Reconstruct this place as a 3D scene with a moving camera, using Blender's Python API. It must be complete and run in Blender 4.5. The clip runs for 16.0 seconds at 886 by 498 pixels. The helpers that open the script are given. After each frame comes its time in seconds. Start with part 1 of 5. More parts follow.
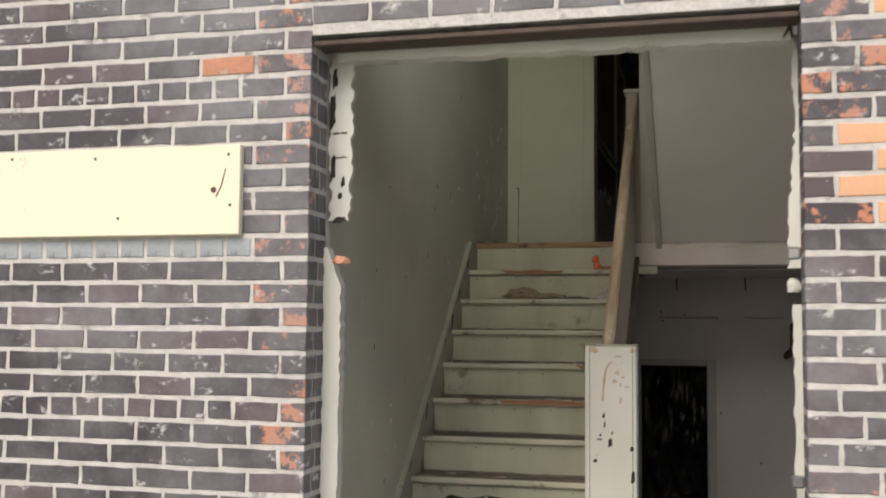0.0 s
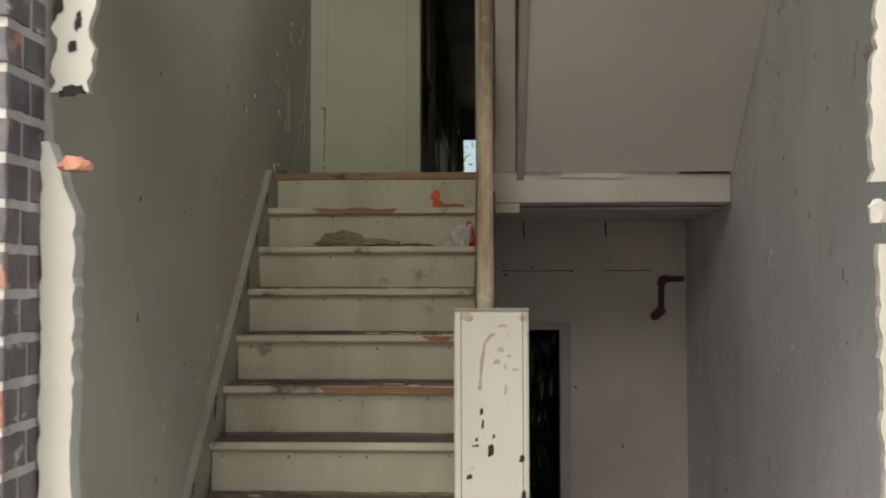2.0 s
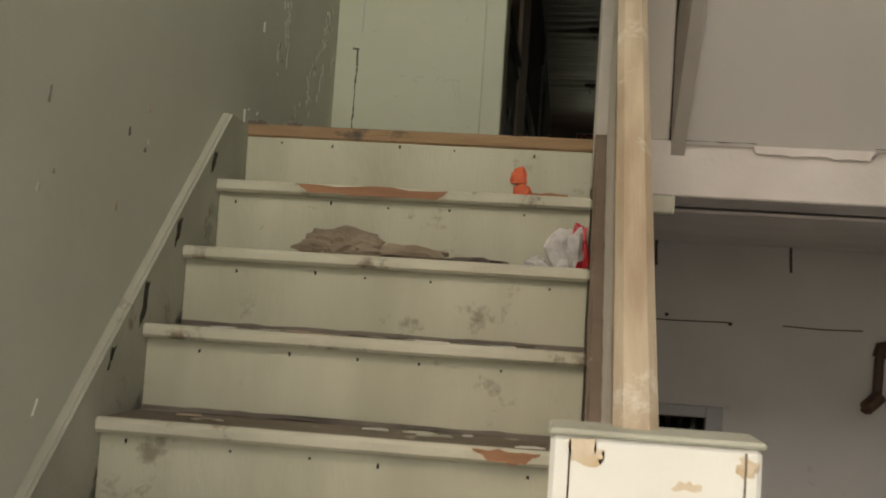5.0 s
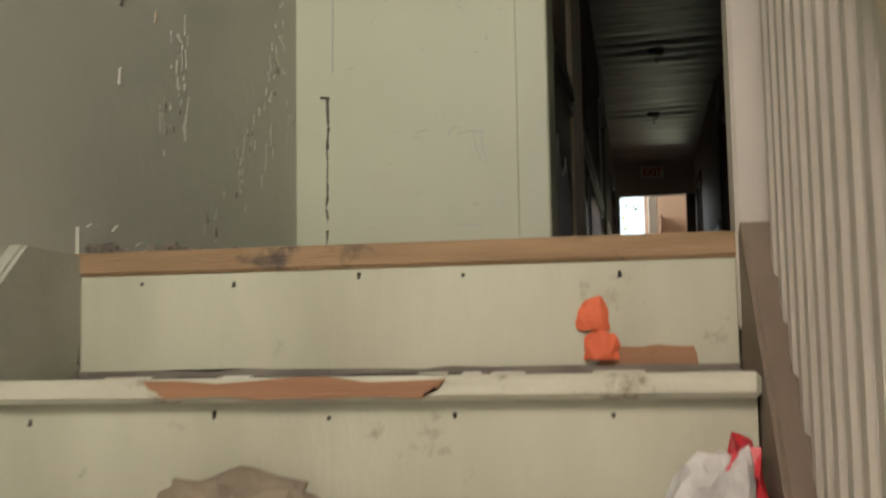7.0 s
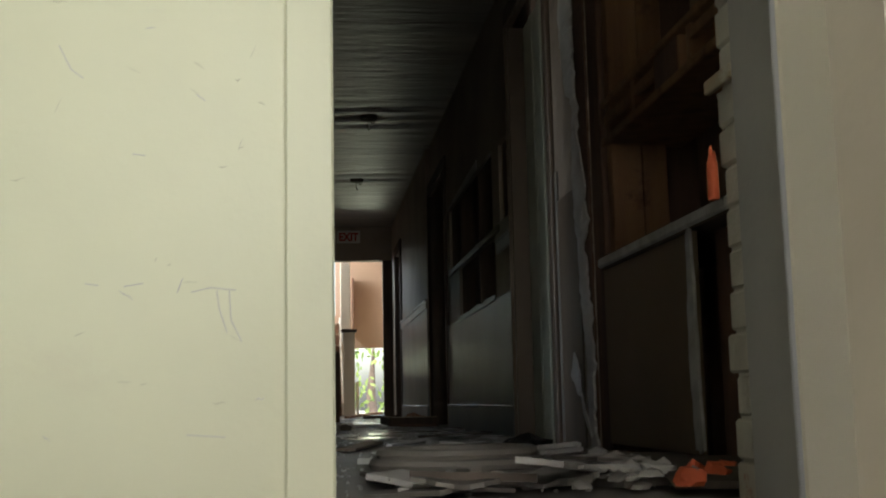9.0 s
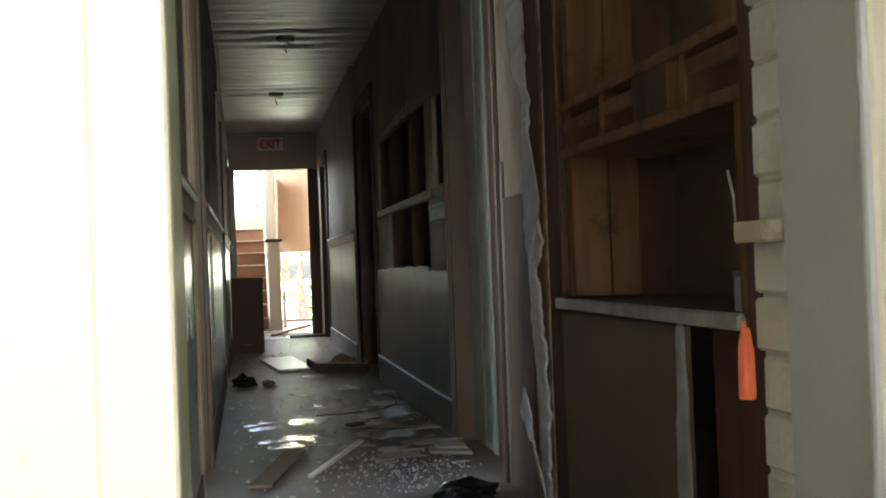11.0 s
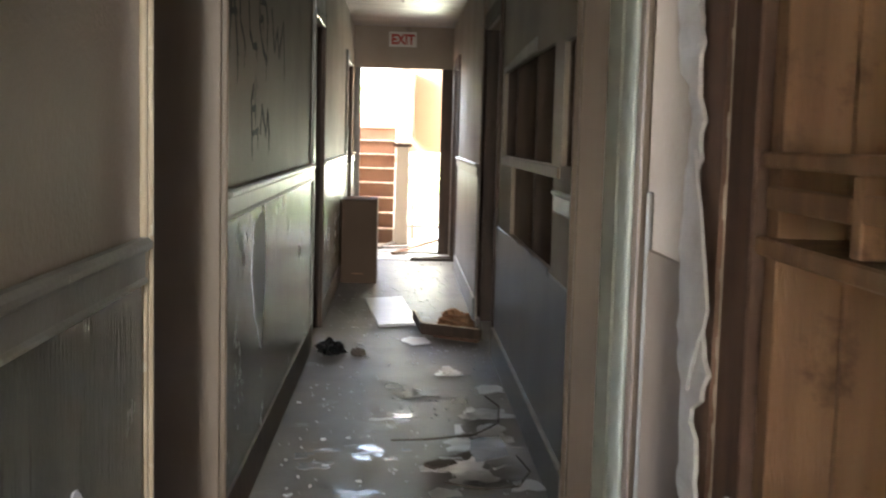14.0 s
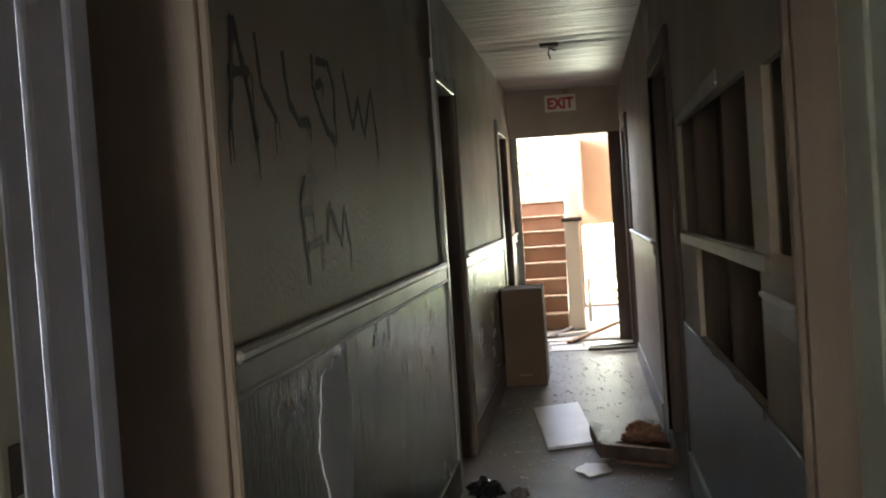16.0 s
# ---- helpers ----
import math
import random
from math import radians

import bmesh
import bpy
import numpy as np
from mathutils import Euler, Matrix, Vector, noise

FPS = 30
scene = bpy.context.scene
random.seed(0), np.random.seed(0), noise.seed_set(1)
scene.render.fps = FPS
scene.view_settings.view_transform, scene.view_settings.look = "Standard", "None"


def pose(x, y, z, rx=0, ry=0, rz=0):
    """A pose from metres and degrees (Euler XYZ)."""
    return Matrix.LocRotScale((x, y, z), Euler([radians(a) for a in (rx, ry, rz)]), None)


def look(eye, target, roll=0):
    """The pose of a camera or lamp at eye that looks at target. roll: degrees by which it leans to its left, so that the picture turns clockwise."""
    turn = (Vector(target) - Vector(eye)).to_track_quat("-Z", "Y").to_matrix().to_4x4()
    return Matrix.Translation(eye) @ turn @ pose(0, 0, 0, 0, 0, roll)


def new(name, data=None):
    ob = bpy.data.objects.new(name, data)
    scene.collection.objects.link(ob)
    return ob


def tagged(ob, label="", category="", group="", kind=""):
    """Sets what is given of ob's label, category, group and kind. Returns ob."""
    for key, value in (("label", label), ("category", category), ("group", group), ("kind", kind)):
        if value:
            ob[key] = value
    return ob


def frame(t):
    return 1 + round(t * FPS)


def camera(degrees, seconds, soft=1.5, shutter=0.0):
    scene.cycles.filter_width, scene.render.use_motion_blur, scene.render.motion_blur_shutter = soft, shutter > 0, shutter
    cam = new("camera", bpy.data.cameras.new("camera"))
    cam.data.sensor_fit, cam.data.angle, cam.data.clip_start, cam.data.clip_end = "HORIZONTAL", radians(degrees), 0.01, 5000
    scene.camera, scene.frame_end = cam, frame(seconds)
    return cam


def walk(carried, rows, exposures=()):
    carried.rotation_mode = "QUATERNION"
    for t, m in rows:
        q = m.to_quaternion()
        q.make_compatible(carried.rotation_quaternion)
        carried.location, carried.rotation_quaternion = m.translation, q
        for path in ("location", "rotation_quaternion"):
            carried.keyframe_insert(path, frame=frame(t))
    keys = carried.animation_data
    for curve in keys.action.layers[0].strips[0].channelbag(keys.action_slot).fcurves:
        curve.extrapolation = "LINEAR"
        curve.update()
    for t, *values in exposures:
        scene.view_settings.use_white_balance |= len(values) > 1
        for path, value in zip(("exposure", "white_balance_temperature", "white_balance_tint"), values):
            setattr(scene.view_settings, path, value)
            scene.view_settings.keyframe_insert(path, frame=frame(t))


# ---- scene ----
cam = camera(44.0, 16.0, soft=1.9, shutter=0.3)
PATH = [
    (0, (0.187, 0.381, 1.453), (-0.318, 2.31, 1.608), 0.5),
    (0.5, (-0.003, 0.791, 1.403), (-0.489, 2.728, 1.508), -0.5),
    (1, (-0.134, 1.276, 1.391), (-0.543, 3.232, 1.474), -2.1),
    (1.5, (-0.262, 1.649, 1.399), (-0.515, 3.63, 1.488), -0.4),
    (2, (-0.363, 2.01, 1.471), (-0.447, 4.006, 1.547), -0.1),
    (2.5, (-0.385, 2.382, 1.477), (-0.417, 4.378, 1.589), 0.1),
    (3, (-0.432, 2.725, 1.438), (-0.401, 4.724, 1.504), 0.9),
    (3.5, (-0.48, 3.074, 1.454), (-0.364, 5.071, 1.481), -0.1),
    (4, (-0.458, 3.443, 1.489), (-0.377, 5.44, 1.555), 1.2),
    (4.5, (-0.467, 3.807, 1.532), (-0.575, 5.802, 1.633), 0.5),
    (4.7, (-0.467, 3.999, 1.516), (-0.684, 5.983, 1.637), 4.0),
    (6.8, (-0.521, 5.577, 1.842), (-0.941, 7.526, 1.998), -1.3),
    (7, (-0.552, 5.698, 1.867), (-0.904, 7.656, 2.07), -0.9),
    (7.5, (-0.637, 6.033, 1.962), (-0.909, 7.984, 2.309), 3.9),
    (8, (-0.734, 6.249, 2.025), (-1.004, 8.178, 2.476), 3.3),
    (8.5, (-0.804, 6.409, 2.166), (-0.81, 8.392, 2.425), -0.6),
    (9, (-0.79, 6.556, 2.246), (-0.556, 8.524, 2.519), -1.2),
    (9.1, (-0.779, 6.560, 2.272), (-0.538, 8.527, 2.545), -1.2),
    (9.2, (-0.768, 6.600, 2.300), (-0.517, 8.565, 2.571), -1.2),
    (9.6, (-0.745, 6.72, 2.45), (-0.475, 8.69, 2.66), -1.4),
    (10.2, (-0.72, 6.88, 2.62), (-0.41, 8.85, 2.76), -1.6),
    (10.7, (-0.70, 7.05, 2.79), (-0.36, 9.02, 2.85), -1.9),
    (11.0, (-0.685, 7.19, 2.845), (-0.33, 9.16, 2.87), -2.1),
    (11.3, (-0.671, 7.365, 2.848), (-0.3, 9.330, 2.862), -2.0),
    (11.5, (-0.651, 7.441, 2.862), (-0.273, 9.405, 2.865), -0.7),
    (12, (-0.609, 7.541, 3.001), (-0.086, 9.471, 2.958), 0.6),
    (12.5, (-0.533, 7.697, 3.104), (-0.088, 9.644, 2.995), -1.3),
    (13, (-0.483, 7.919, 3.167), (-0.098, 9.869, 2.947), -0.3),
    (13.5, (-0.452, 8.168, 3.267), (-0.153, 10.126, 2.986), -0.2),
    (14, (-0.331, 8.58, 3.308), (-0.252, 10.568, 3.107), 1.5),
    (14.5, (-0.259, 8.909, 3.306), (-0.313, 10.902, 3.148), 0.1),
    (15, (-0.242, 9.25, 3.328), (-0.32, 11.244, 3.187), -1.9),
    (15.5, (-0.196, 9.609, 3.354), (-0.355, 11.601, 3.265), -3.1),
    (16, (-0.186, 9.875, 3.366), (-0.444, 11.857, 3.302), -3.9),
]
EXPOSURES = [(0, 0.15, 6700, 10), (1.5, 0.2, 6800, 9), (2.5, 0.65, 6950, 8), (3.5, 1.05, 7050, 7), (4.7, 1.15, 7100, 8), (7, 1.75, 7000, 12), (8, 2.05, 6800, 11), (9.2, 2.45, 6600, 9), (11.3, 4.1, 6550, 10), (12.5, 5.3, 6550, 16), (13.5, 5.45, 6550, 16), (14.5, 5.05, 6550, 14), (16, 4.6, 6550, 14)]
walk(cam, [(t, look(eye, target, roll)) for t, eye, target, roll in PATH], EXPOSURES)

# ---- daylight ----
world = bpy.data.worlds.new("overcast_sky")
scene.world = world
world.use_nodes = True
wn = world.node_tree
sky = wn.nodes.new("ShaderNodeTexSky")
sky.sky_type = "NISHITA"
sky.sun_disc = False
sky.sun_elevation = radians(48)
sky.sun_rotation = radians(191)
sky.dust_density = 4.0
wn.links.new(sky.outputs[0], wn.nodes["Background"].inputs[0])
wn.nodes["Background"].inputs[1].default_value = 0.15
sun = new("sun", bpy.data.lights.new("sun", "SUN"))
sun.data.energy = 1.5
sun.data.angle = radians(40)
sun.data.color = (1.0, 0.98, 0.94)
sun.matrix_basis = look((-1.8, -6, 8), (0, 3, 0))


def opening_lamp(name, at, target, w, h, watts, color, spread=180):
    """An area lamp for the sky's light in an opening, seen or added."""
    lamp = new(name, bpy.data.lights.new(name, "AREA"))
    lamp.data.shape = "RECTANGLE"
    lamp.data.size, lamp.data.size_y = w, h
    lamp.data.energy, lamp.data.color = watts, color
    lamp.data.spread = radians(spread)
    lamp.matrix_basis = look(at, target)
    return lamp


opening_lamp("entrance_daylight", (-0.75, 4.2, 1.3), (0.9, 7.0, 1.7), 0.9, 2.1, 1.0, (1.0, 1.0, 0.82))
# Added fill in an unseen upper opening, brightens the landing walls.
opening_lamp("stair_fill_light", (-0.50, 4.17, 3.8), (-2.2, 8, 3.0), 0.5, 1.1, 4.0, (0.97, 1.0, 0.90), 64)
# Side-room windows are unseen, added to light the door casings opposite.
opening_lamp("west_room_daylight", (-3.9, 11.2, 3.6), (0.3, 12.0, 2.9), 1.0, 1.3, 0.45, (0.93, 0.97, 1.0), 40)
opening_lamp("east_room_daylight", (3.9, 12.0, 3.6), (0.4, 11.7, 3.1), 1.5, 1.3, 2.4, (0.93, 0.97, 1.0))
opening_lamp("back_stair_daylight", (-1.62, 23.0, 4.6), (0, 22.6, 3.9), 1.4, 0.9, 14, (0.92, 0.97, 1.0))
opening_lamp("back_opening_daylight", (0.36, 24.16, 2.88), (-0.4, 16, 2.4), 1.1, 0.4, 3.2, (0.92, 1.0, 0.74))

# ---- materials ----


def mat(name, c1, c2=None, scale=6.0, rough=0.75, bump=0.15, dirt=None, dirt_amount=0.35, dirt_scale=2.0, dirt_rough=None, dist=0.01, grain=(1, 1, 1), metal=0.0, spec=0.5, fine=60.0):
    """A painted or raw surface: two tones at one scale, dirt at another, fine relief."""
    m = bpy.data.materials.new(name)
    m.use_nodes = True
    n, l = m.node_tree.nodes, m.node_tree.links
    b = n["Principled BSDF"]
    tc, mp = n.new("ShaderNodeTexCoord"), n.new("ShaderNodeMapping")
    l.new(tc.outputs["Object"], mp.inputs[0])
    mp.inputs["Scale"].default_value = grain
    n1 = n.new("ShaderNodeTexNoise")
    n1.inputs["Scale"].default_value, n1.inputs["Detail"].default_value = scale, 6
    l.new(mp.outputs[0], n1.inputs[0])
    r1 = n.new("ShaderNodeMapRange")
    r1.inputs[1].default_value, r1.inputs[2].default_value = 0.35, 0.65
    l.new(n1.outputs[0], r1.inputs[0])
    mx = n.new("ShaderNodeMixRGB")
    mx.inputs[1].default_value = (*c1, 1)
    mx.inputs[2].default_value = (*(c2 or [v * 0.82 for v in c1]), 1)
    l.new(r1.outputs[0], mx.inputs[0])
    out = mx.outputs[0]
    b.inputs["Roughness"].default_value = rough
    b.inputs["Metallic"].default_value = metal
    b.inputs["Specular IOR Level"].default_value = spec
    if dirt:
        n2 = n.new("ShaderNodeTexNoise")
        n2.inputs["Scale"].default_value, n2.inputs["Detail"].default_value, n2.inputs["Roughness"].default_value = dirt_scale, 9, 0.68
        l.new(tc.outputs["Object"], n2.inputs[0])
        r2 = n.new("ShaderNodeMapRange")
        edge = 0.72 - 0.4 * dirt_amount
        r2.inputs[1].default_value, r2.inputs[2].default_value = edge, edge + 0.09
        l.new(n2.outputs[0], r2.inputs[0])
        m2 = n.new("ShaderNodeMixRGB")
        m2.inputs[2].default_value = (*dirt, 1)
        l.new(r2.outputs[0], m2.inputs[0])
        l.new(out, m2.inputs[1])
        out = m2.outputs[0]
        if dirt_rough is not None:
            r3 = n.new("ShaderNodeMapRange")
            r3.inputs[3].default_value, r3.inputs[4].default_value = rough, dirt_rough
            l.new(r2.outputs[0], r3.inputs[0])
            l.new(r3.outputs[0], b.inputs["Roughness"])
    l.new(out, b.inputs["Base Color"])
    n3 = n.new("ShaderNodeTexNoise")
    n3.inputs["Scale"].default_value, n3.inputs["Detail"].default_value = fine, 5
    l.new(mp.outputs[0], n3.inputs[0])
    add = n.new("ShaderNodeMath")
    add.operation = "ADD"
    l.new(n3.outputs[0], add.inputs[0])
    l.new(n1.outputs[0], add.inputs[1])
    bp = n.new("ShaderNodeBump")
    bp.inputs["Strength"].default_value, bp.inputs["Distance"].default_value = bump, dist
    l.new(add.outputs[0], bp.inputs["Height"])
    l.new(bp.outputs[0], b.inputs["Normal"])
    return m


def brick_mat(name, chip):
    """Dark glazed brick, brick by brick different, with orange chips (less for a higher edge) and pale scuffs."""
    m = bpy.data.materials.new(name)
    m.use_nodes = True
    n, l = m.node_tree.nodes, m.node_tree.links
    b = n["Principled BSDF"]
    info, geo = n.new("ShaderNodeObjectInfo"), n.new("ShaderNodeNewGeometry")
    sm, fr = n.new("ShaderNodeMath"), n.new("ShaderNodeMath")
    sm.operation, fr.operation = "ADD", "FRACT"
    l.new(info.outputs["Random"], sm.inputs[0])
    l.new(geo.outputs["Random Per Island"], sm.inputs[1])
    l.new(sm.outputs[0], fr.inputs[0])
    ramp = n.new("ShaderNodeValToRGB")
    e = ramp.color_ramp.elements
    e[0].color, e[1].color = (0.045, 0.037, 0.043, 1), (0.105, 0.08, 0.085, 1)
    for p, c in ((0.4, (0.058, 0.047, 0.055, 1)), (0.75, (0.075, 0.060, 0.067, 1)), (0.9, (0.095, 0.068, 0.07, 1))):
        e.new(p).color = c
    l.new(fr.outputs[0], ramp.inputs[0])
    off = n.new("ShaderNodeVectorMath")
    off.operation = "ADD"
    l.new(geo.outputs["Position"], off.inputs[0])
    l.new(fr.outputs[0], off.inputs[1])

    def layer(under, vec, scale, lo, hi, most, colour, stretch=(1, 1, 1)):
        mp = n.new("ShaderNodeMapping")
        mp.inputs["Scale"].default_value = stretch
        l.new(vec, mp.inputs[0])
        t = n.new("ShaderNodeTexNoise")
        t.inputs["Scale"].default_value, t.inputs["Detail"].default_value, t.inputs["Roughness"].default_value = scale, 9, 0.7
        l.new(mp.outputs[0], t.inputs[0])
        r = n.new("ShaderNodeMapRange")
        r.inputs[1].default_value, r.inputs[2].default_value, r.inputs[4].default_value = lo, hi, most
        l.new(t.outputs[0], r.inputs[0])
        x = n.new("ShaderNodeMixRGB")
        x.inputs[2].default_value = (*colour, 1)
        l.new(r.outputs[0], x.inputs[0])
        l.new(under, x.inputs[1])
        return x.outputs[0], t.outputs[0]

    out, hgt = layer(ramp.outputs[0], off.outputs[0], 11, chip, chip + 0.05, 1.0, (0.50, 0.20, 0.11))
    out, _ = layer(out, geo.outputs["Position"], 1.6, 0.42, 0.68, 0.6, (0.30, 0.295, 0.31))
    out, _ = layer(out, geo.outputs["Position"], 11, 0.60, 0.67, 0.85, (0.62, 0.59, 0.57), (1, 1, 1.6))
    l.new(out, b.inputs["Base Color"])
    b.inputs["Roughness"].default_value = 0.5
    bp = n.new("ShaderNodeBump")
    bp.inputs["Strength"].default_value, bp.inputs["Distance"].default_value = 0.4, 0.008
    l.new(hgt, bp.inputs["Height"])
    l.new(bp.outputs[0], b.inputs["Normal"])
    return m


BRICK = brick_mat("dark_brick", 0.69)
BRICK_CHIP = brick_mat("chipped_brick", 0.53)
BRICK_O = mat("orange_brick", (0.55, 0.27, 0.17), (0.45, 0.21, 0.13), 14, 0.85, 0.4, (0.50, 0.40, 0.35), 0.4, 9)
MORTAR = mat("mortar", (0.60, 0.57, 0.54), (0.50, 0.475, 0.45), 18, 0.95, 0.6, (0.2, 0.19, 0.18), 0.3, 5)
BOARD_Y = mat("yellow_painted_board", (0.84, 0.78, 0.60), (0.80, 0.73, 0.55), 2, 0.55, 0.05, (0.45, 0.36, 0.2), 0.1, 7)
CREAM = mat("cream_stair_paint", (0.47, 0.455, 0.35), (0.38, 0.365, 0.275), 3, 0.55, 0.12, (0.24, 0.21, 0.15), 0.3, 7, grain=(2, 2, 0.6))
TREAD = mat("dirty_tread", (0.20, 0.165, 0.12), (0.13, 0.105, 0.075), 5, 0.85, 0.5, (0.42, 0.40, 0.32), 0.3, 6)
NOSE = mat("chipped_nosing", (0.53, 0.51, 0.41), (0.43, 0.41, 0.32), 5, 0.6, 0.2, (0.13, 0.085, 0.055), 0.36, 5)
BARE = mat("bare_wood", (0.34, 0.17, 0.09), (0.25, 0.12, 0.065), 5, 0.75, 0.3, (0.12, 0.07, 0.05), 0.3, 7, grain=(0.4, 6, 6))
EDGEW = mat("landing_edge_wood", (0.36, 0.23, 0.13), (0.24, 0.15, 0.08), 5, 0.8, 0.4, (0.08, 0.06, 0.05), 0.35, 7, grain=(0.5, 5, 5))
WALL_L = mat("green_grey_plaster", (0.54, 0.535, 0.455), (0.46, 0.455, 0.39), 1.4, 0.6, 0.2, (0.62, 0.61, 0.55), 0.1, 4.5, fine=25)
WALL_R = mat("blue_grey_plaster", (0.76, 0.77, 0.81), (0.58, 0.59, 0.64), 1.8, 0.62, 0.3, (0.54, 0.51, 0.47), 0.3, 4, grain=(1, 1, 0.5), fine=25)
SOFFIT = mat("pinkish_white_plaster", (0.82, 0.77, 0.73), (0.77, 0.72, 0.68), 1.5, 0.7, 0.08)
FASCIA = mat("white_fascia_paint", (0.72, 0.66, 0.62), (0.63, 0.57, 0.53), 4, 0.65, 0.1, (0.25, 0.22, 0.2), 0.12, 5)
BACKW = mat("dingy_back_wall", (0.62, 0.585, 0.56), (0.54, 0.51, 0.485), 2, 0.75, 0.12, (0.25, 0.23, 0.21), 0.13, 3)
NEWEL = mat("chipped_white_newel", (0.66, 0.65, 0.60), (0.59, 0.575, 0.52), 3, 0.5, 0.15, (0.45, 0.35, 0.22), 0.24, 6, grain=(1, 1, 0.6))
BLACKCHIP = mat("black_chips", (0.03, 0.025, 0.02), (0.02, 0.018, 0.015), 9, 0.8)
RAILW = mat("worn_handrail", (0.50, 0.42, 0.31), (0.33, 0.25, 0.17), 6, 0.6, 0.2, (0.62, 0.60, 0.52), 0.35, 6, grain=(4, 0.5, 0.5))
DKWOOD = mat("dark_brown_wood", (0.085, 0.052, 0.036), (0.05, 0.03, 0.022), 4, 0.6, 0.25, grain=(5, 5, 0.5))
SHOE = mat("scuffed_brown_string", (0.23, 0.175, 0.13), (0.16, 0.115, 0.085), 4, 0.65, 0.25, (0.40, 0.35, 0.29), 0.2, 5)
SKIRT = mat("dirty_skirt_paint", (0.42, 0.415, 0.34), (0.34, 0.335, 0.27), 5, 0.7, 0.3, (0.17, 0.145, 0.11), 0.36, 6)
BALUS = mat("grimy_white_paint", (0.55, 0.50, 0.44), (0.48, 0.43, 0.38), 4, 0.6, 0.12, (0.33, 0.27, 0.22), 0.15, 6)
CREAMW = mat("cream_wall_paint", (0.565, 0.565, 0.43), (0.505, 0.505, 0.385), 1.6, 0.45, 0.05, (0.54, 0.53, 0.41), 0.3, 2.5)
GREYJ = mat("grey_jamb_paint", (0.44, 0.435, 0.43), (0.39, 0.385, 0.38), 3, 0.6, 0.15, (0.55, 0.54, 0.5), 0.1, 7)
BEIGE = mat("beige_casing_paint", (0.72, 0.68, 0.575), (0.65, 0.61, 0.515), 2, 0.5, 0.08)
UPPER = mat("sooty_upper_wall", (0.37, 0.305, 0.245), (0.275, 0.22, 0.172), 1.6, 0.6, 0.3, (0.13, 0.11, 0.09), 0.26, 2.2, spec=0.5)
WAINS = mat("grey_green_wainscot", (0.14, 0.142, 0.118), (0.09, 0.09, 0.075), 2.2, 0.24, 0.4, (0.07, 0.065, 0.055), 0.34, 3, grain=(1, 3.5, 0.3), dirt_rough=0.55, fine=25)
WAINR = mat("blue_grey_wainscot", (0.20, 0.205, 0.215), (0.15, 0.152, 0.16), 2, 0.38, 0.1, (0.08, 0.075, 0.07), 0.2, 3)
RAILT = mat("grey_brown_chair_rail", (0.24, 0.225, 0.20), (0.17, 0.155, 0.14), 5, 0.4, 0.15, (0.42, 0.40, 0.36), 0.2, 9)
BROWNC = mat("brown_casing", (0.16, 0.117, 0.084), (0.115, 0.082, 0.058), 2, 0.5, 0.12, grain=(3, 3, 0.3))
CASEG = mat("pale_green_casing", (0.58, 0.61, 0.50), (0.48, 0.51, 0.42), 3, 0.5, 0.12, (0.25, 0.25, 0.21), 0.14, 7)
CASEB = mat("blue_white_casing", (0.52, 0.53, 0.57), (0.42, 0.43, 0.47), 3, 0.5, 0.12, (0.25, 0.24, 0.23), 0.18, 6)
CEIL = mat("sooty_gloss_ceiling", (0.36, 0.32, 0.295), (0.25, 0.22, 0.20), 1.5, 0.42, 0.6, (0.12, 0.10, 0.09), 0.3, 1.6, grain=(0.35, 2.2, 1), fine=9, dirt_rough=0.5, dist=0.03)
FLOORC = mat("dusty_corridor_floor", (0.275, 0.25, 0.23), (0.205, 0.185, 0.168), 2.2, 0.5, 0.25, (0.34, 0.32, 0.30), 0.3, 4, fine=40)
FLOORL = mat("dusty_landing_floor", (0.21, 0.175, 0.14), (0.14, 0.115, 0.09), 4, 0.85, 0.4, (0.12, 0.10, 0.08), 0.3, 5)
FLOORH = mat("dusty_hall_floor", (0.32, 0.30, 0.27), (0.24, 0.22, 0.20), 4, 0.8, 0.3)
STUD = mat("pine_stud", (0.31, 0.165, 0.085), (0.205, 0.108, 0.056), 3, 0.75, 0.35, (0.13, 0.065, 0.035), 0.38, 4, grain=(6, 6, 0.5))
STUDD = mat("dark_old_stud", (0.16, 0.085, 0.055), (0.10, 0.055, 0.038), 3, 0.75, 0.3, grain=(6, 6, 0.5))
PANELB = mat("brown_hardboard", (0.235, 0.168, 0.112), (0.185, 0.13, 0.087), 1.5, 0.7, 0.06)
DRYW = mat("torn_drywall_paper", (0.66, 0.64, 0.62), (0.52, 0.50, 0.48), 8, 0.85, 0.3)
WBRICK = mat("white_painted_brick", (0.62, 0.60, 0.54), (0.54, 0.51, 0.45), 6, 0.75, 0.4, (0.40, 0.13, 0.07), 0.16, 9)
ORANGE = mat("orange_foam", (0.75, 0.16, 0.07), (0.62, 0.12, 0.05), 12, 0.7, 0.4)
CARD = mat("brown_cardboard", (0.12, 0.07, 0.042), (0.10, 0.057, 0.034), 3, 0.75, 0.05)
PAPER = mat("white_board", (0.74, 0.73, 0.73), (0.66, 0.65, 0.66), 3, 0.4, 0.04, (0.4, 0.38, 0.36), 0.12, 5)
CHIPS = mat("pale_chips", (0.62, 0.61, 0.60), (0.40, 0.38, 0.37), 9, 0.42, 0.2)
DKCHIP = mat("dark_debris", (0.14, 0.11, 0.09), (0.08, 0.065, 0.055), 6, 0.75, 0.3)
PLASTER = mat("orange_pink_plaster", (0.64, 0.45, 0.32), (0.58, 0.40, 0.28), 1.5, 0.7, 0.08)
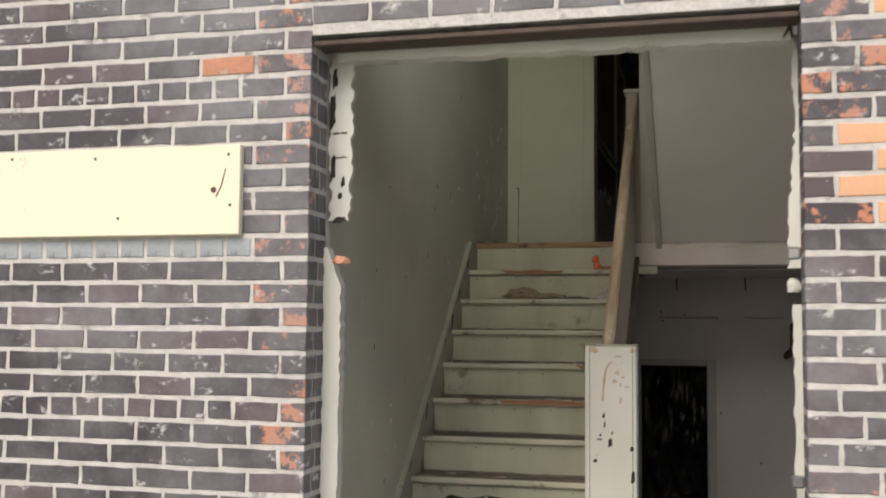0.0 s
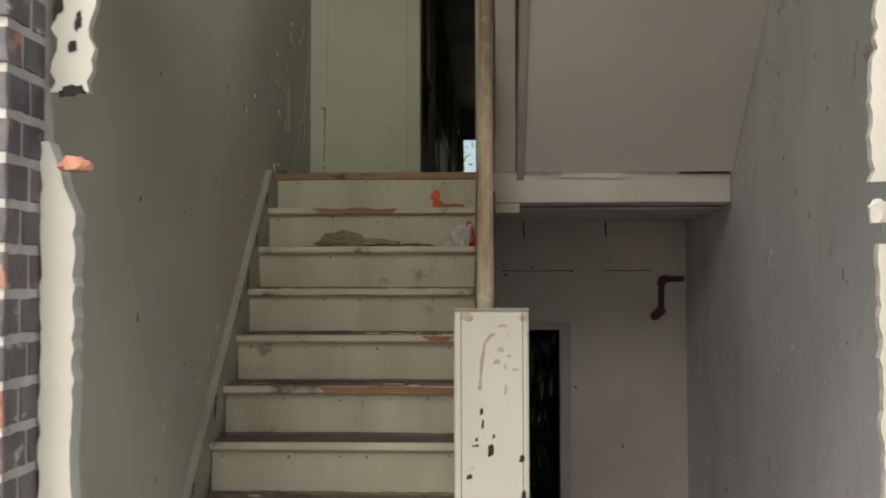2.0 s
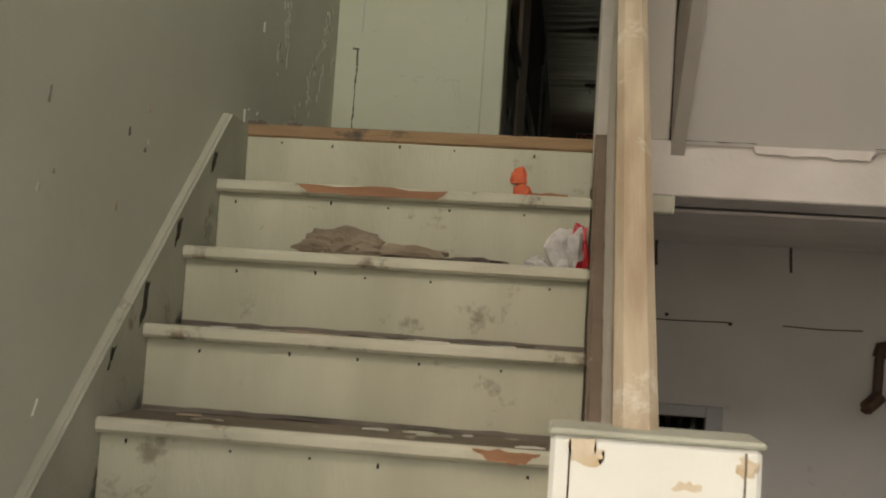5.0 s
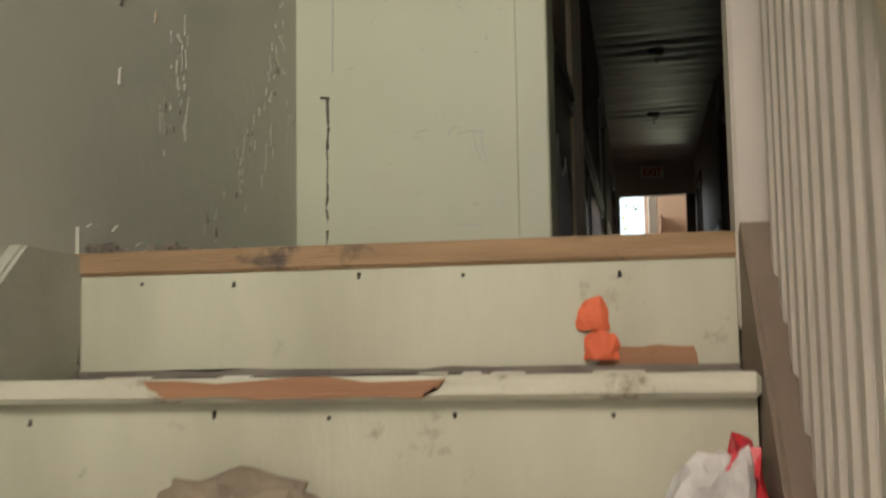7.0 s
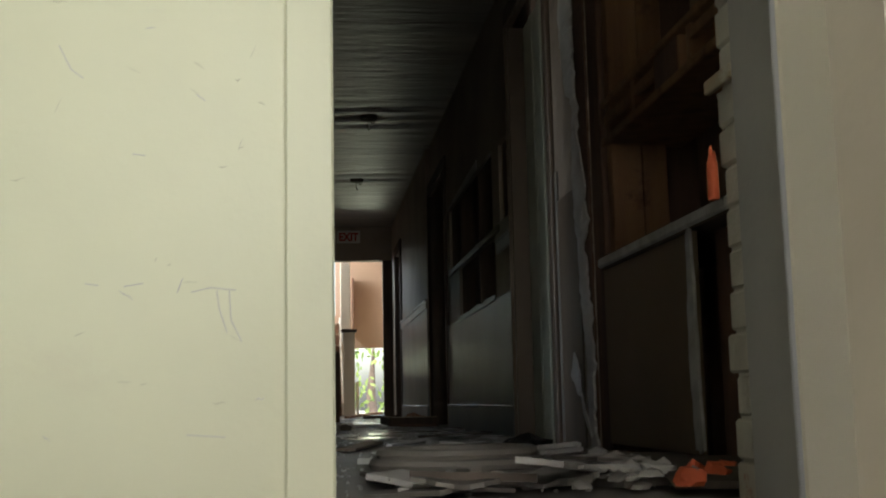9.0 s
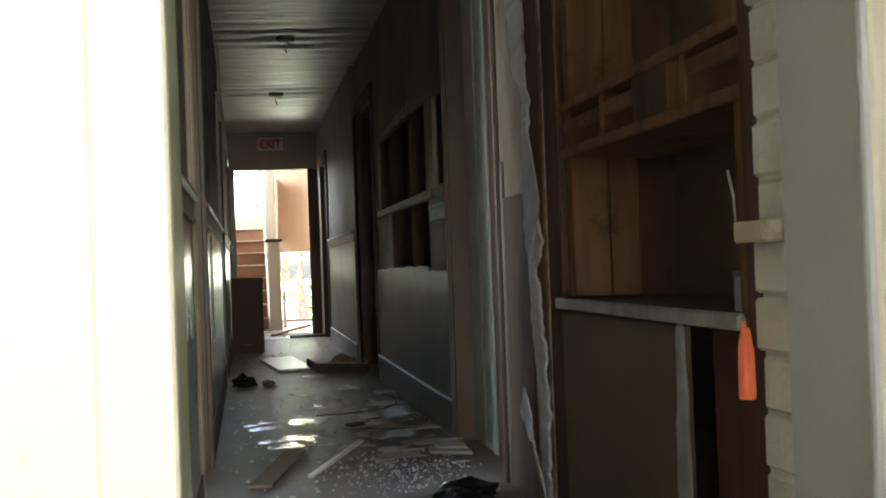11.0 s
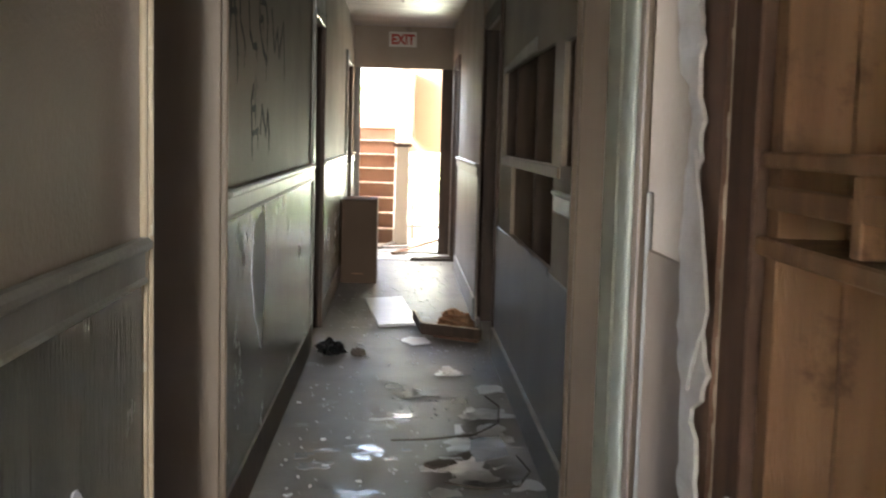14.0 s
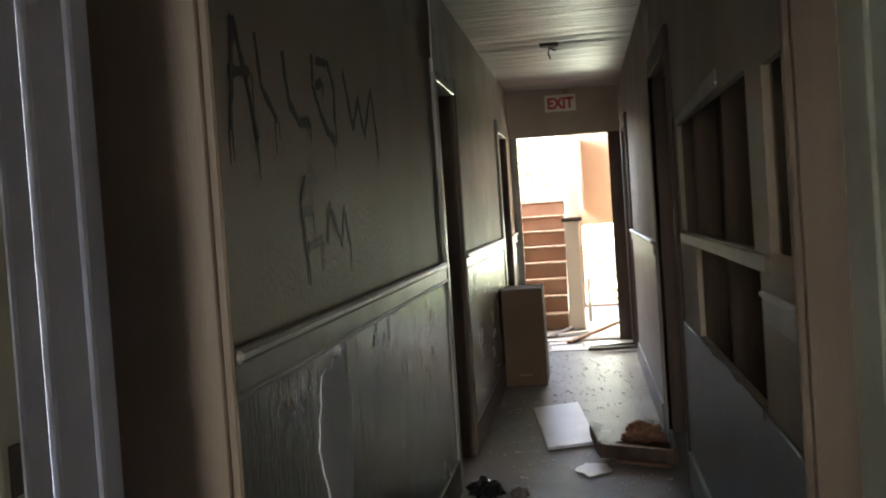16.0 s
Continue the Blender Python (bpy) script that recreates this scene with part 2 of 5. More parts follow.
PLASTERW = mat("back_hall_white", (0.72, 0.66, 0.56), (0.66, 0.60, 0.5), 1.5, 0.7, 0.08)
STEPB = mat("back_stair_brown", (0.26, 0.14, 0.085), (0.20, 0.10, 0.06), 3, 0.65, 0.15)
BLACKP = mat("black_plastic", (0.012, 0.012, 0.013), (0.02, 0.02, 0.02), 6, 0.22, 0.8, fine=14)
PIPE = mat("rusty_pipe", (0.085, 0.055, 0.045), (0.14, 0.075, 0.05), 14, 0.6, 0.4, metal=0.4)
RED = mat("red_wrapper", (0.55, 0.03, 0.04), (0.42, 0.02, 0.03), 6, 0.35, 0.3)
FOIL = mat("silver_wrapper", (0.62, 0.60, 0.58), (0.40, 0.38, 0.37), 16, 0.35, 0.5)
RAG = mat("crumpled_brown_paper", (0.28, 0.225, 0.165), (0.20, 0.155, 0.11), 8, 0.85, 0.5)
STEEL = mat("worn_steel", (0.35, 0.35, 0.35), (0.25, 0.25, 0.25), 12, 0.4, 0.2, metal=0.8)
REDTXT = mat("sign_red", (0.45, 0.05, 0.04), (0.38, 0.04, 0.03), 4, 0.6, 0.0)
SIGNW = mat("sign_white", (0.66, 0.63, 0.58), (0.58, 0.55, 0.5), 5, 0.5, 0.05)
SPRAY = mat("black_spray_paint", (0.028, 0.026, 0.025), (0.04, 0.037, 0.035), 9, 0.6, 0.1)
BOUNCE_GROUND = mat("pale_bounce_ground", (0.36, 0.36, 0.30), (0.28, 0.285, 0.23), 3, 0.9, 0.4, (0.16, 0.18, 0.09), 0.3, 1.2)
LEAF = mat("sunlit_leaves", (0.12, 0.19, 0.03), (0.17, 0.25, 0.05), 6, 0.6, 0.2)
BARK = mat("bark", (0.12, 0.09, 0.07), (0.08, 0.06, 0.045), 8, 0.9, 0.6)

# ---- building helpers ----


def add_box(bm, x0, x1, y0, y1, z0, z1, bevel=0.0):
    geo = bmesh.ops.create_cube(bm, size=1.0, matrix=Matrix.Translation(((x0 + x1) / 2, (y0 + y1) / 2, (z0 + z1) / 2)) @ Matrix.Diagonal((abs(x1 - x0), abs(y1 - y0), abs(z1 - z0), 1)))
    if bevel:
        edges = list({e for v in geo["verts"] for e in v.link_edges})
        bmesh.ops.bevel(bm, geom=edges, offset=bevel, segments=1, affect="EDGES")
    return bm


def mesh_of(name, bm, material):
    bmesh.ops.recalc_face_normals(bm, faces=bm.faces)
    if bm.calc_volume(signed=True) < 0:
        bmesh.ops.reverse_faces(bm, faces=bm.faces)
    me = bpy.data.meshes.new(name)
    bm.to_mesh(me)
    bm.free()
    me.materials.append(material)
    return me


def part(name, bm, material, parent=None, label=""):
    """One mesh in world coordinates; a part when it has a parent."""
    ob = new(name, mesh_of(name, bm, material))
    if parent:
        ob.parent = parent
        ob.matrix_parent_inverse = parent.matrix_basis.inverted() if parent.parent is None else Matrix()
    if label:
        ob["label"] = label
    return ob


def base(name, at, label, category, group="", kind=""):
    """The Empty at the foot of a thing."""
    ob = new(name)
    ob.empty_display_size = 0.1
    ob.matrix_basis = Matrix.Translation(at)
    return tagged(ob, label, category, group, kind)


def block(name, x0, x1, y0, y1, z0, z1, material, parent=None, label="", bevel=0.004):
    return part(name, add_box(bmesh.new(), x0, x1, y0, y1, z0, z1, bevel), material, parent, label)


def wall(name, axis, a0, a1, u0, u1, z0, z1, material, holes=(), label="", category="wall", kind="structure"):
    """A wall of one thickness a0..a1 along axis, running u0..u1, with through openings (u, u, z, z)."""
    us = sorted({u0, u1, *(v for h in holes for v in h[:2])})
    zs = sorted({z0, z1, *(v for h in holes for v in h[2:])})
    us, zs = [u for u in us if u0 <= u <= u1], [z for z in zs if z0 <= z <= z1]

    def solid(i, j):
        if not (0 <= i < len(us) - 1 and 0 <= j < len(zs) - 1):
            return False
        u, z = (us[i] + us[i + 1]) / 2, (zs[j] + zs[j + 1]) / 2
        return not any(h[0] < u < h[1] and h[2] < z < h[3] for h in holes)

    bm, seen = bmesh.new(), {}

    def vert(u, a, z):
        key = (round(u, 5), round(a, 5), round(z, 5))
        if key not in seen:
            seen[key] = bm.verts.new((a, u, z) if axis == "x" else (u, a, z))
        return seen[key]

    for i in range(len(us) - 1):
        for j in range(len(zs) - 1):
            if not solid(i, j):
                continue
            p, q, r, s = us[i], us[i + 1], zs[j], zs[j + 1]
            for a in (a0, a1):
                bm.faces.new([vert(p, a, r), vert(q, a, r), vert(q, a, s), vert(p, a, s)])
            for di, dj, e in ((-1, 0, ((p, r), (p, s))), (1, 0, ((q, r), (q, s))), (0, -1, ((p, r), (q, r))), (0, 1, ((p, s), (q, s)))):
                if not solid(i + di, j + dj):
                    (ua, za), (ub, zb) = e
                    bm.faces.new([vert(ua, a0, za), vert(ub, a0, zb), vert(ub, a1, zb), vert(ua, a1, za)])
    return tagged(part(name, bm, material), label, category, kind=kind)


def ragged(points, seed, jag=0.012, steps=7):
    """An outline with torn edges between corner points (u, v)."""
    rnd, out = random.Random(seed), []
    small = min(math.hypot(p[0] - q[0], p[1] - q[1]) for p, q in zip(points, points[1:] + points[:1]))
    for k, (u, v) in enumerate(points):
        u2, v2 = points[(k + 1) % len(points)]
        for s in range(steps):
            f = s / steps
            j = rnd.uniform(-1, 1) * min(jag, 0.3 * small) * min(1, 5 * f * (1 - f)) / max(1e-6, math.hypot(u2 - u, v2 - v))
            out.append((u + (u2 - u) * f - (v2 - v) * j, v + (v2 - v) * f + (u2 - u) * j))
    return out


def ribbon(rows, seed, x0, x1, jag=0.006, step=0.03, bend=0.0):
    """A torn hanging strip: rows of (z, y near, y far) from the top, x0 and x1 its faces."""
    rnd, bm, last = random.Random(seed), bmesh.new(), None
    for (za, a0, a1), (zb, b0, b1) in zip(rows, rows[1:]):
        n = max(1, int(abs(zb - za) / step))
        for s in range(n + (zb == rows[-1][0])):
            f = s / n
            u, w = a0 + (b0 - a0) * f + rnd.uniform(-jag, jag), a1 + (b1 - a1) * f + rnd.uniform(-jag, jag)
            w, z, c = max(w, u + 0.004), za + (zb - za) * f, bend * rnd.uniform(0, 1)
            ring = [bm.verts.new(p) for p in ((x0 - c, u, z), (x0 - c * 0.3, w, z), (x1 - c * 0.3, w, z), (x1 - c, u, z))]
            if last:
                for k in range(4):
                    bm.faces.new([last[k - 1], last[k], ring[k], ring[k - 1]])
            else:
                bm.faces.new(ring)
            last = ring
    bm.faces.new(last)
    return bm


def plate(outline, axis, a0, a1, bm=None):
    """A flat piece of any outline, from a0 to a1 along axis; (u, v) are the other two axes in order."""
    bm = bm or bmesh.new()
    put = {"x": lambda u, v, a: (a, u, v), "y": lambda u, v, a: (u, a, v), "z": lambda u, v, a: (u, v, a)}[axis]
    lo, hi = [bm.verts.new(put(u, v, a0)) for u, v in outline], [bm.verts.new(put(u, v, a1)) for u, v in outline]
    bm.faces.new(lo)
    bm.faces.new(hi)
    for k in range(len(lo)):
        bm.faces.new([lo[k - 1], lo[k], hi[k], hi[k - 1]])
    bmesh.ops.triangulate(bm, faces=[f for f in bm.faces if len(f.verts) > 4])
    return bm


def tube(points, r, sides=10, bm=None):
    """A round bar along points."""
    bm, rings = bm or bmesh.new(), []
    pts = [Vector(p) for p in points]
    for k, p in enumerate(pts):
        d = (pts[min(k + 1, len(pts) - 1)] - pts[max(k - 1, 0)]).normalized()
        q = d.to_track_quat("Z", "Y")
        rad = r[k] if isinstance(r, (list, tuple)) else r
        rings.append([bm.verts.new(p + q @ Vector((rad * math.cos(2 * math.pi * s / sides), rad * math.sin(2 * math.pi * s / sides), 0))) for s in range(sides)])
    for a, b in zip(rings, rings[1:]):
        for s in range(sides):
            bm.faces.new([a[s - 1], a[s], b[s], b[s - 1]])
    bm.faces.new(rings[0])
    bm.faces.new(rings[-1])
    return bm


def beam(bm, p, q, w, h, bevel=0.0):
    """A straight bar of section w by h from p to q."""
    p, q = Vector(p), Vector(q)
    d = q - p
    m = Matrix.Translation((p + q) / 2) @ d.to_track_quat("Y", "Z").to_matrix().to_4x4() @ Matrix.Diagonal((w, d.length, h, 1))
    geo = bmesh.ops.create_cube(bm, size=1.0, matrix=m)
    if bevel:
        bmesh.ops.bevel(bm, geom=list({e for v in geo["verts"] for e in v.link_edges}), offset=bevel, segments=1, affect="EDGES")
    return bm


def crumple(center, size, seed, level=3, rough=0.35):
    """A crumpled lump."""
    bm = bmesh.new()
    bmesh.ops.create_icosphere(bm, subdivisions=level, radius=1.0)
    rnd = random.Random(seed)
    o = Vector((rnd.uniform(0, 50), rnd.uniform(0, 50), rnd.uniform(0, 50)))
    for v in bm.verts:
        k = 1 + rough * noise.noise(v.co * 1.6 + o) + rough * 0.6 * noise.noise(v.co * 4.5 + o)
        z = max(v.co.z * k, -0.35)
        v.co = Vector((v.co.x * k * size[0] + center[0], v.co.y * k * size[1] + center[1], (z + 0.35) * size[2] + center[2]))
    return bm

# ---- large structure ----
LZ, RISE, RUN, TOPY = 2.035, 0.185, 0.205, 7.206
BY, DL, DR, DT = 3.93, -1.225, 0.411, 2.50      # brick face and entrance opening
XL, XR, CZ, EY = -0.86, 0.24, 4.5, 20.63        # corridor walls, ceiling, exit wall

# Ground is out of view; its pale colour bounces light up into the hall.
tagged(block("ground", -300, 300, -300, 300, -0.4, -0.1, BOUNCE_GROUND, bevel=0), "unseen ground, kept pale to bounce light into the hall", "ground", kind="structure")
# The upper hole is an unseen opening, added for the stair fill lamp.
brick_wall = wall("wall_facade", "y", 3.9345, 4.15, -7, 6, -0.1, 7.0, MORTAR, [(DL - 0.004, DR + 0.004, -0.1, DT), (-1.25, -0.25, 3.2, 4.4)], "weathered dark brick facade with pale mortar", "brick wall")
tagged(block("floor_hall", -1.55, 0.9, 3.95, 8.6, -0.25, 0.0, FLOORH, bevel=0), "dusty grey floor of the stair hall", "floor", kind="structure")
wall("wall_stair_left", "x", -1.55, -1.40, 4.15, 8.335, 0, 4.6, WALL_L, (), "scuffed greenish grey plaster wall beside the stairs")
wall("wall_stair_right", "x", 0.74, 0.9, 4.15, 8.335, 0, 4.6, WALL_R, (), "scratched blue-grey plaster wall of the stair hall")
tagged(block("ceiling_hall", -1.55, 0.9, 4.15, 8.65, 4.6, 4.75, SOFFIT, bevel=0), "plain white stair hall ceiling", "ceiling", kind="structure")
tagged(block("landing", -1.40, 0.74, TOPY + 0.035, 8.70, 1.87, LZ, FLOORL, bevel=0), "dusty worn landing floor with plaster crumbs", "landing", kind="structure")
tagged(block("ceiling_under_landing", -0.37, 0.738, 7.245, 8.215, 1.858, 1.866, FASCIA, bevel=0), "grimy pale underside of the landing", "ceiling", kind="structure")
wall("wall_under_landing", "y", 8.22, 8.335, -1.4, 0.74, 0, 1.87, BACKW, [(-0.43, 0.06, 0, 1.25)], "dingy grey wall under the landing")
wall("wall_end", "y", 8.335, 8.52, -4, 4, 1.6, 5.0, CREAMW, [(-0.76, 0.030, LZ - 0.12, 4.12)], "cream painted wall at the head of the stairs, cracked and scuffed")
wall("wall_brick_return", "y", 8.524, 8.66, 0.045, 0.6, LZ, 4.6, WBRICK, (), "white painted brick edge of the broken wall")
wall("wall_corridor_left", "x", -1.05, XL, 8.524, EY, LZ, CZ, UPPER, [(10.86, 11.812, LZ, 4.1), (15.08, 15.81, LZ, 4.0), (18.9, 19.75, LZ, 4.0)], "sooty grey-brown corridor wall over a glossy wainscot")
wall("wall_corridor_right", "x", XR, XR + 0.02, 10.5, 16.2, LZ, CZ, UPPER,
     [(11.12, 12.11, LZ, 4.2), (12.75, 14.78, 3.22, 3.68), (12.68, 14.25, 2.82, 3.17), (12.24, 12.5, 3.22, 3.66), (14.95, 16.2, LZ, 4.05)], "sooty corridor wall with square holes broken into it")
wall("wall_corridor_right_far", "x", XR - 0.03, XR + 0.15, 16.2, EY, LZ, CZ, UPPER, [(19.1, 19.9, LZ, 4.0)], "sooty grey wall pier beyond the doorway")
wall("wall_corridor_exit", "y", EY, EY + 0.12, -1.05, 0.6, LZ, CZ, UPPER, [(-0.794, 0.092, LZ, 4.05)], "brown wall over the open exit doorway")
def sag(x, y):
    """Drop of the loose ceiling paper at a place: cross ripples, deeper round the two lamp bases."""
    d = 0.0035 * noise.noise((x * 0.8, y * 7.0, 1.3)) + 0.002 * noise.noise((x * 2.0, y * 17.0, 4.1))
    for yl in (15.1, 17.6):
        g = math.exp(-((y - yl) / 0.5) ** 2 - ((x + 0.3) / 0.5) ** 2)
        d += g * (0.012 * math.sin((y - yl) * 24 + 3 * x) + 0.012 * noise.noise((x * 4, y * 5, 9)))
    return 0.016 + d


bm = bmesh.new()
NXC, NYC = 14, 620
low = [[bm.verts.new((-1.05 + 1.75 * i / NXC, 8.66 + (EY + 0.12 - 8.66) * j / NYC, CZ + 0.012 - sag(-1.05 + 1.75 * i / NXC, 8.66 + (EY + 0.12 - 8.66) * j / NYC))) for i in range(NXC + 1)] for j in range(NYC + 1)]
for j in range(NYC):
    for i in range(NXC):
        bm.faces.new([low[j][i], low[j + 1][i], low[j + 1][i + 1], low[j][i + 1]])
add_box(bm, -1.05, 0.7, 8.66, EY + 0.12, CZ + 0.03, CZ + 0.12)
tagged(part("ceiling_corridor", bm, CEIL), "sooty glossy ceiling with sagging paper seams", "ceiling", kind="structure")
for poly in bpy.data.objects["ceiling_corridor"].data.polygons[:NXC * NYC]:
    poly.use_smooth = True
tagged(block("floor_corridor", -4, 4, 8.62, 24.3, 1.8, LZ - 0.003, FLOORC, bevel=0), "dusty grey corridor floor strewn with plaster chips", "floor", kind="structure")
# plain walls that close the place; the outer shell is unseen, added against sky leaks
wall("wall_shell_west", "x", -4.1, -3.95, 8.5, 24.5, -0.1, 5.4, BACKW, [(10.4, 12.0, 2.9, 4.3)], "unseen outer wall that keeps the sky's light out")
wall("wall_shell_east", "x", 3.95, 4.1, 8.5, 24.5, -0.1, 5.4, BACKW, [(11.2, 12.8, 2.9, 4.3)], "unseen outer wall that keeps the sky's light out")
tagged(block("ceiling_shell", -4.1, 4.1, 8.52, 24.5, 5.0, 5.2, SOFFIT, bevel=0), "unseen roof slab that keeps the sky's light out", "ceiling", kind="structure")
tagged(block("ceiling_front", -4.1, 4.1, 4.15, 8.52, 4.8, 5.0, SOFFIT, bevel=0), "unseen roof slab that keeps the sky's light out", "ceiling", kind="structure")
wall("wall_room_divider", "x", 0.62, 0.66, 8.67, 10.6, LZ, 5.0, PANELB, (), "brown hardboard lining behind the studs")
wall("wall_west_room_end", "y", 14.85, 14.95, -3.95, -1.05, LZ, 5.0, UPPER, (), "plain end wall of the side room")
wall("wall_east_room_near", "y", 10.56, 10.62, 0.66, 3.95, LZ, 5.0, UPPER, (), "plain end wall of the side room")
wall("wall_east_room_far", "y", 16.85, 16.95, 0.40, 3.95, LZ, 5.0, UPPER, (), "plain end wall of the side room")
wall("wall_east_room_inner", "x", 0.40, 0.44, 14.9, 16.85, LZ, 5.0, UPPER, (), "dark inner wall beyond the doorway")
wall("wall_east_room_lining", "x", 0.38, 0.42, 12.15, 14.9, LZ, 5.0, UPPER, (), "back of the corridor wall")

# back stair hall behind the exit
wall("wall_back_left", "x", -1.75, -1.6, 20.76, 24.2, LZ, 5.0, PLASTERW, [(22.3, 23.7, 4.0, 4.9)], "pale plaster wall of the back stair hall")
wall("wall_back", "y", 24.2, 24.35, -1.75, 1.8, LZ - 0.2, 5.0, PLASTER, [(-0.22, 0.95, 2.06, 3.1), (-1.45, -0.45, 3.62, 4.8)], "orange-pink plaster wall over a bright opening")
wall("wall_back_right", "x", 1.6, 1.75, 20.76, 24.2, LZ, 5.0, PLASTER, (), "orange-pink plaster wall of the back hall")

# ---- entrance ----
door_frame = base("entrance_frame", (DL, 4.1, 0), "peeling white wooden door frame set in brick", "door frame")
def across(bm):
    """Turns a strip that runs along y to run along x."""
    for v in bm.verts:
        v.co = Vector((v.co.y, v.co.x, v.co.z))
    return bm


part("jamb", across(ribbon([(1.76, DL + 0.001, DL + 0.014), (1.70, DL + 0.001, DL + 0.035), (1.62, DL + 0.001, DL + 0.066), (0.8, DL + 0.001, DL + 0.064), (0.0, DL + 0.001, DL + 0.066)], 3, 4.08, 4.13, 0.004, 0.02)), NEWEL, door_frame)
part("jamb", across(ribbon([(2.46, DL + 0.004, DL + 0.09), (2.2, DL + 0.002, DL + 0.09), (2.05, DL + 0.012, DL + 0.088), (1.86, DL + 0.01, DL + 0.084)], 5, 4.108, 4.13, 0.008, 0.02)), NEWEL, door_frame)
for sd, (x, z, w, h) in enumerate(((DL + 0.05, 1.862, 0.026, 0.012), (DL + 0.02, 2.05, 0.01, 0.05), (DL + 0.016, 2.26, 0.012, 0.07), (DL + 0.045, 2.18, 0.03, 0.004), (DL + 0.05, 2.09, 0.028, 0.003), (DL + 0.06, 2.0, 0.006, 0.02), (DL + 0.05, 1.95, 0.008, 0.012), (DL + 0.025, 2.38, 0.009, 0.04))):
    part("rot", plate(ragged([(x - w, z - h), (x + w, z - h * 0.5), (x + w * 0.7, z + h), (x - w * 0.8, z + h * 0.7)], 60 + sd, 0.005, 4), "y", 4.1055, 4.109), BLACKCHIP, door_frame, "dark rotten break in the jamb")
part("jamb", across(ribbon([(1.56, DR - 0.022, DR + 0.012), (0.0, DR - 0.022, DR + 0.012)], 7, 4.152, 4.175, 0.005, 0.02)), NEWEL, door_frame)
part("jamb", across(ribbon([(2.46, DR - 0.012, DR + 0.012), (2.1, DR - 0.012, DR + 0.012), (1.9, DR - 0.03, DR + 0.012), (1.68, DR - 0.034, DR + 0.012)], 8, 4.152, 4.175, 0.007, 0.02)), NEWEL, door_frame)
part("splinter", crumple((DR - 0.02, 4.155, 1.60), (0.024, 0.012, 0.036), 14, 2, 0.4), NEWEL, door_frame, "splintered pale jamb stub")
part("head", plate(ragged([(DL + 0.05, 2.432), (DR - 0.02, 2.42), (DR - 0.02, 2.492), (DL + 0.03, 2.502)], 9, 0.006, 50), "y", 4.06, 4.13), NEWEL, door_frame)
part("lintel", add_box(bmesh.new(), DL + 0.002, DR - 0.002, 3.942, 4.055, 2.462, 2.482, 0.004), DKWOOD, door_frame, "dark weathered timber lintel")
part("brick_stub", crumple((DL + 0.075, 4.06, 1.70), (0.03, 0.03, 0.022), 4, 2), BRICK_O, door_frame, "broken orange brick end")
for z in (1.0, 1.72):
    part("hinge", add_box(bmesh.new(), DR - 0.045, DR - 0.002, 4.03, 4.05, z - 0.02, z + 0.02, 0.006), STEEL, door_frame, "bent grey metal hinge")
board = base("wall_board", (-2.3, BY, 1.8), "pale yellow painted board screwed to the brick wall", "board")
part("panel", add_box(bmesh.new(), -3.2, -1.475, BY - 0.03, BY + 0.004, 1.796, 2.115, 0.003), BOARD_Y, board)
rnd = random.Random(11)
for x, z in ((-1.52, 2.08), (-1.51, 1.9), (-2.05, 2.08), (-1.95, 1.86), (-2.4, 2.09)):
    part("screw", tube([(x, BY - 0.034, z), (x, BY - 0.029, z)], 0.005, 8), PIPE, board)
part("scratch", tube([(-1.565, BY - 0.031, 1.93), (-1.545, BY - 0.031, 1.97), (-1.53, BY - 0.031, 2.03)], 0.0022, 5), PIPE, board)
part("knot", tube([(-1.575, BY - 0.032, 1.955), (-1.575, BY - 0.028, 1.955)], 0.011, 9), PIPE, board)

# ---- the stairs ----
stairs = base("staircase", (-0.9, 5.2, 0), "steep wooden staircase with chipped cream paint and dirty treads", "staircase")
SX0, SX1 = -1.372, -0.425
for k in range(1, 12):
    y = TOPY - (11 - k) * RUN
    z = k * RISE
    rz = z - (0.036 if k == 11 else 0.028)
    part("riser", add_box(bmesh.new(), SX0, SX1, y, y + 0.02, z - RISE + (0.0 if k > 1 else 0.0), rz, 0.002), CREAM, stairs)
    if k < 11:
        bm = add_box(bmesh.new(), SX0, SX1, y + 0.004, y + RUN + 0.001, z - 0.028, z - 0.002, 0)
        # Tread 5 takes a near-black colour for the darkness of an open gap.
        part("tread", bm, DKCHIP if k == 5 else TREAD, stairs, "worn tread, dirty brown; the fifth coloured dark as a gap")
        part("nosing", add_box(bmesh.new(), SX0 - (0.012 if k > 3 else 0), SX1 + 0.004, y - 0.027, y + 0.003, z - 0.03, z, 0.007), NOSE, stairs, "chipped cream nosing")
part("landing_edge", add_box(bmesh.new(), -1.395, SX1 + 0.01, TOPY - 0.004, TOPY + 0.034, LZ - 0.035, LZ, 0.005), EDGEW, stairs, "bare splintered wooden edge board")
# skirt board on the wall: a slanted board with steps hidden behind it
bm = plate([(5.0, 0.0), (7.2, 1.86), (7.225, 2.03), (7.06, 2.032), (4.90, 0.075)], "x", -1.40, -1.372)
part("skirt_board", bm, SKIRT, stairs, "dirty grey skirt board")
part("skirt_bead", beam(bmesh.new(), (-1.389, 4.91, 0.082), (-1.389, 7.06, 2.032), 0.02, 0.007, 0.002), SKIRT, stairs, "worn bead on the skirt board")
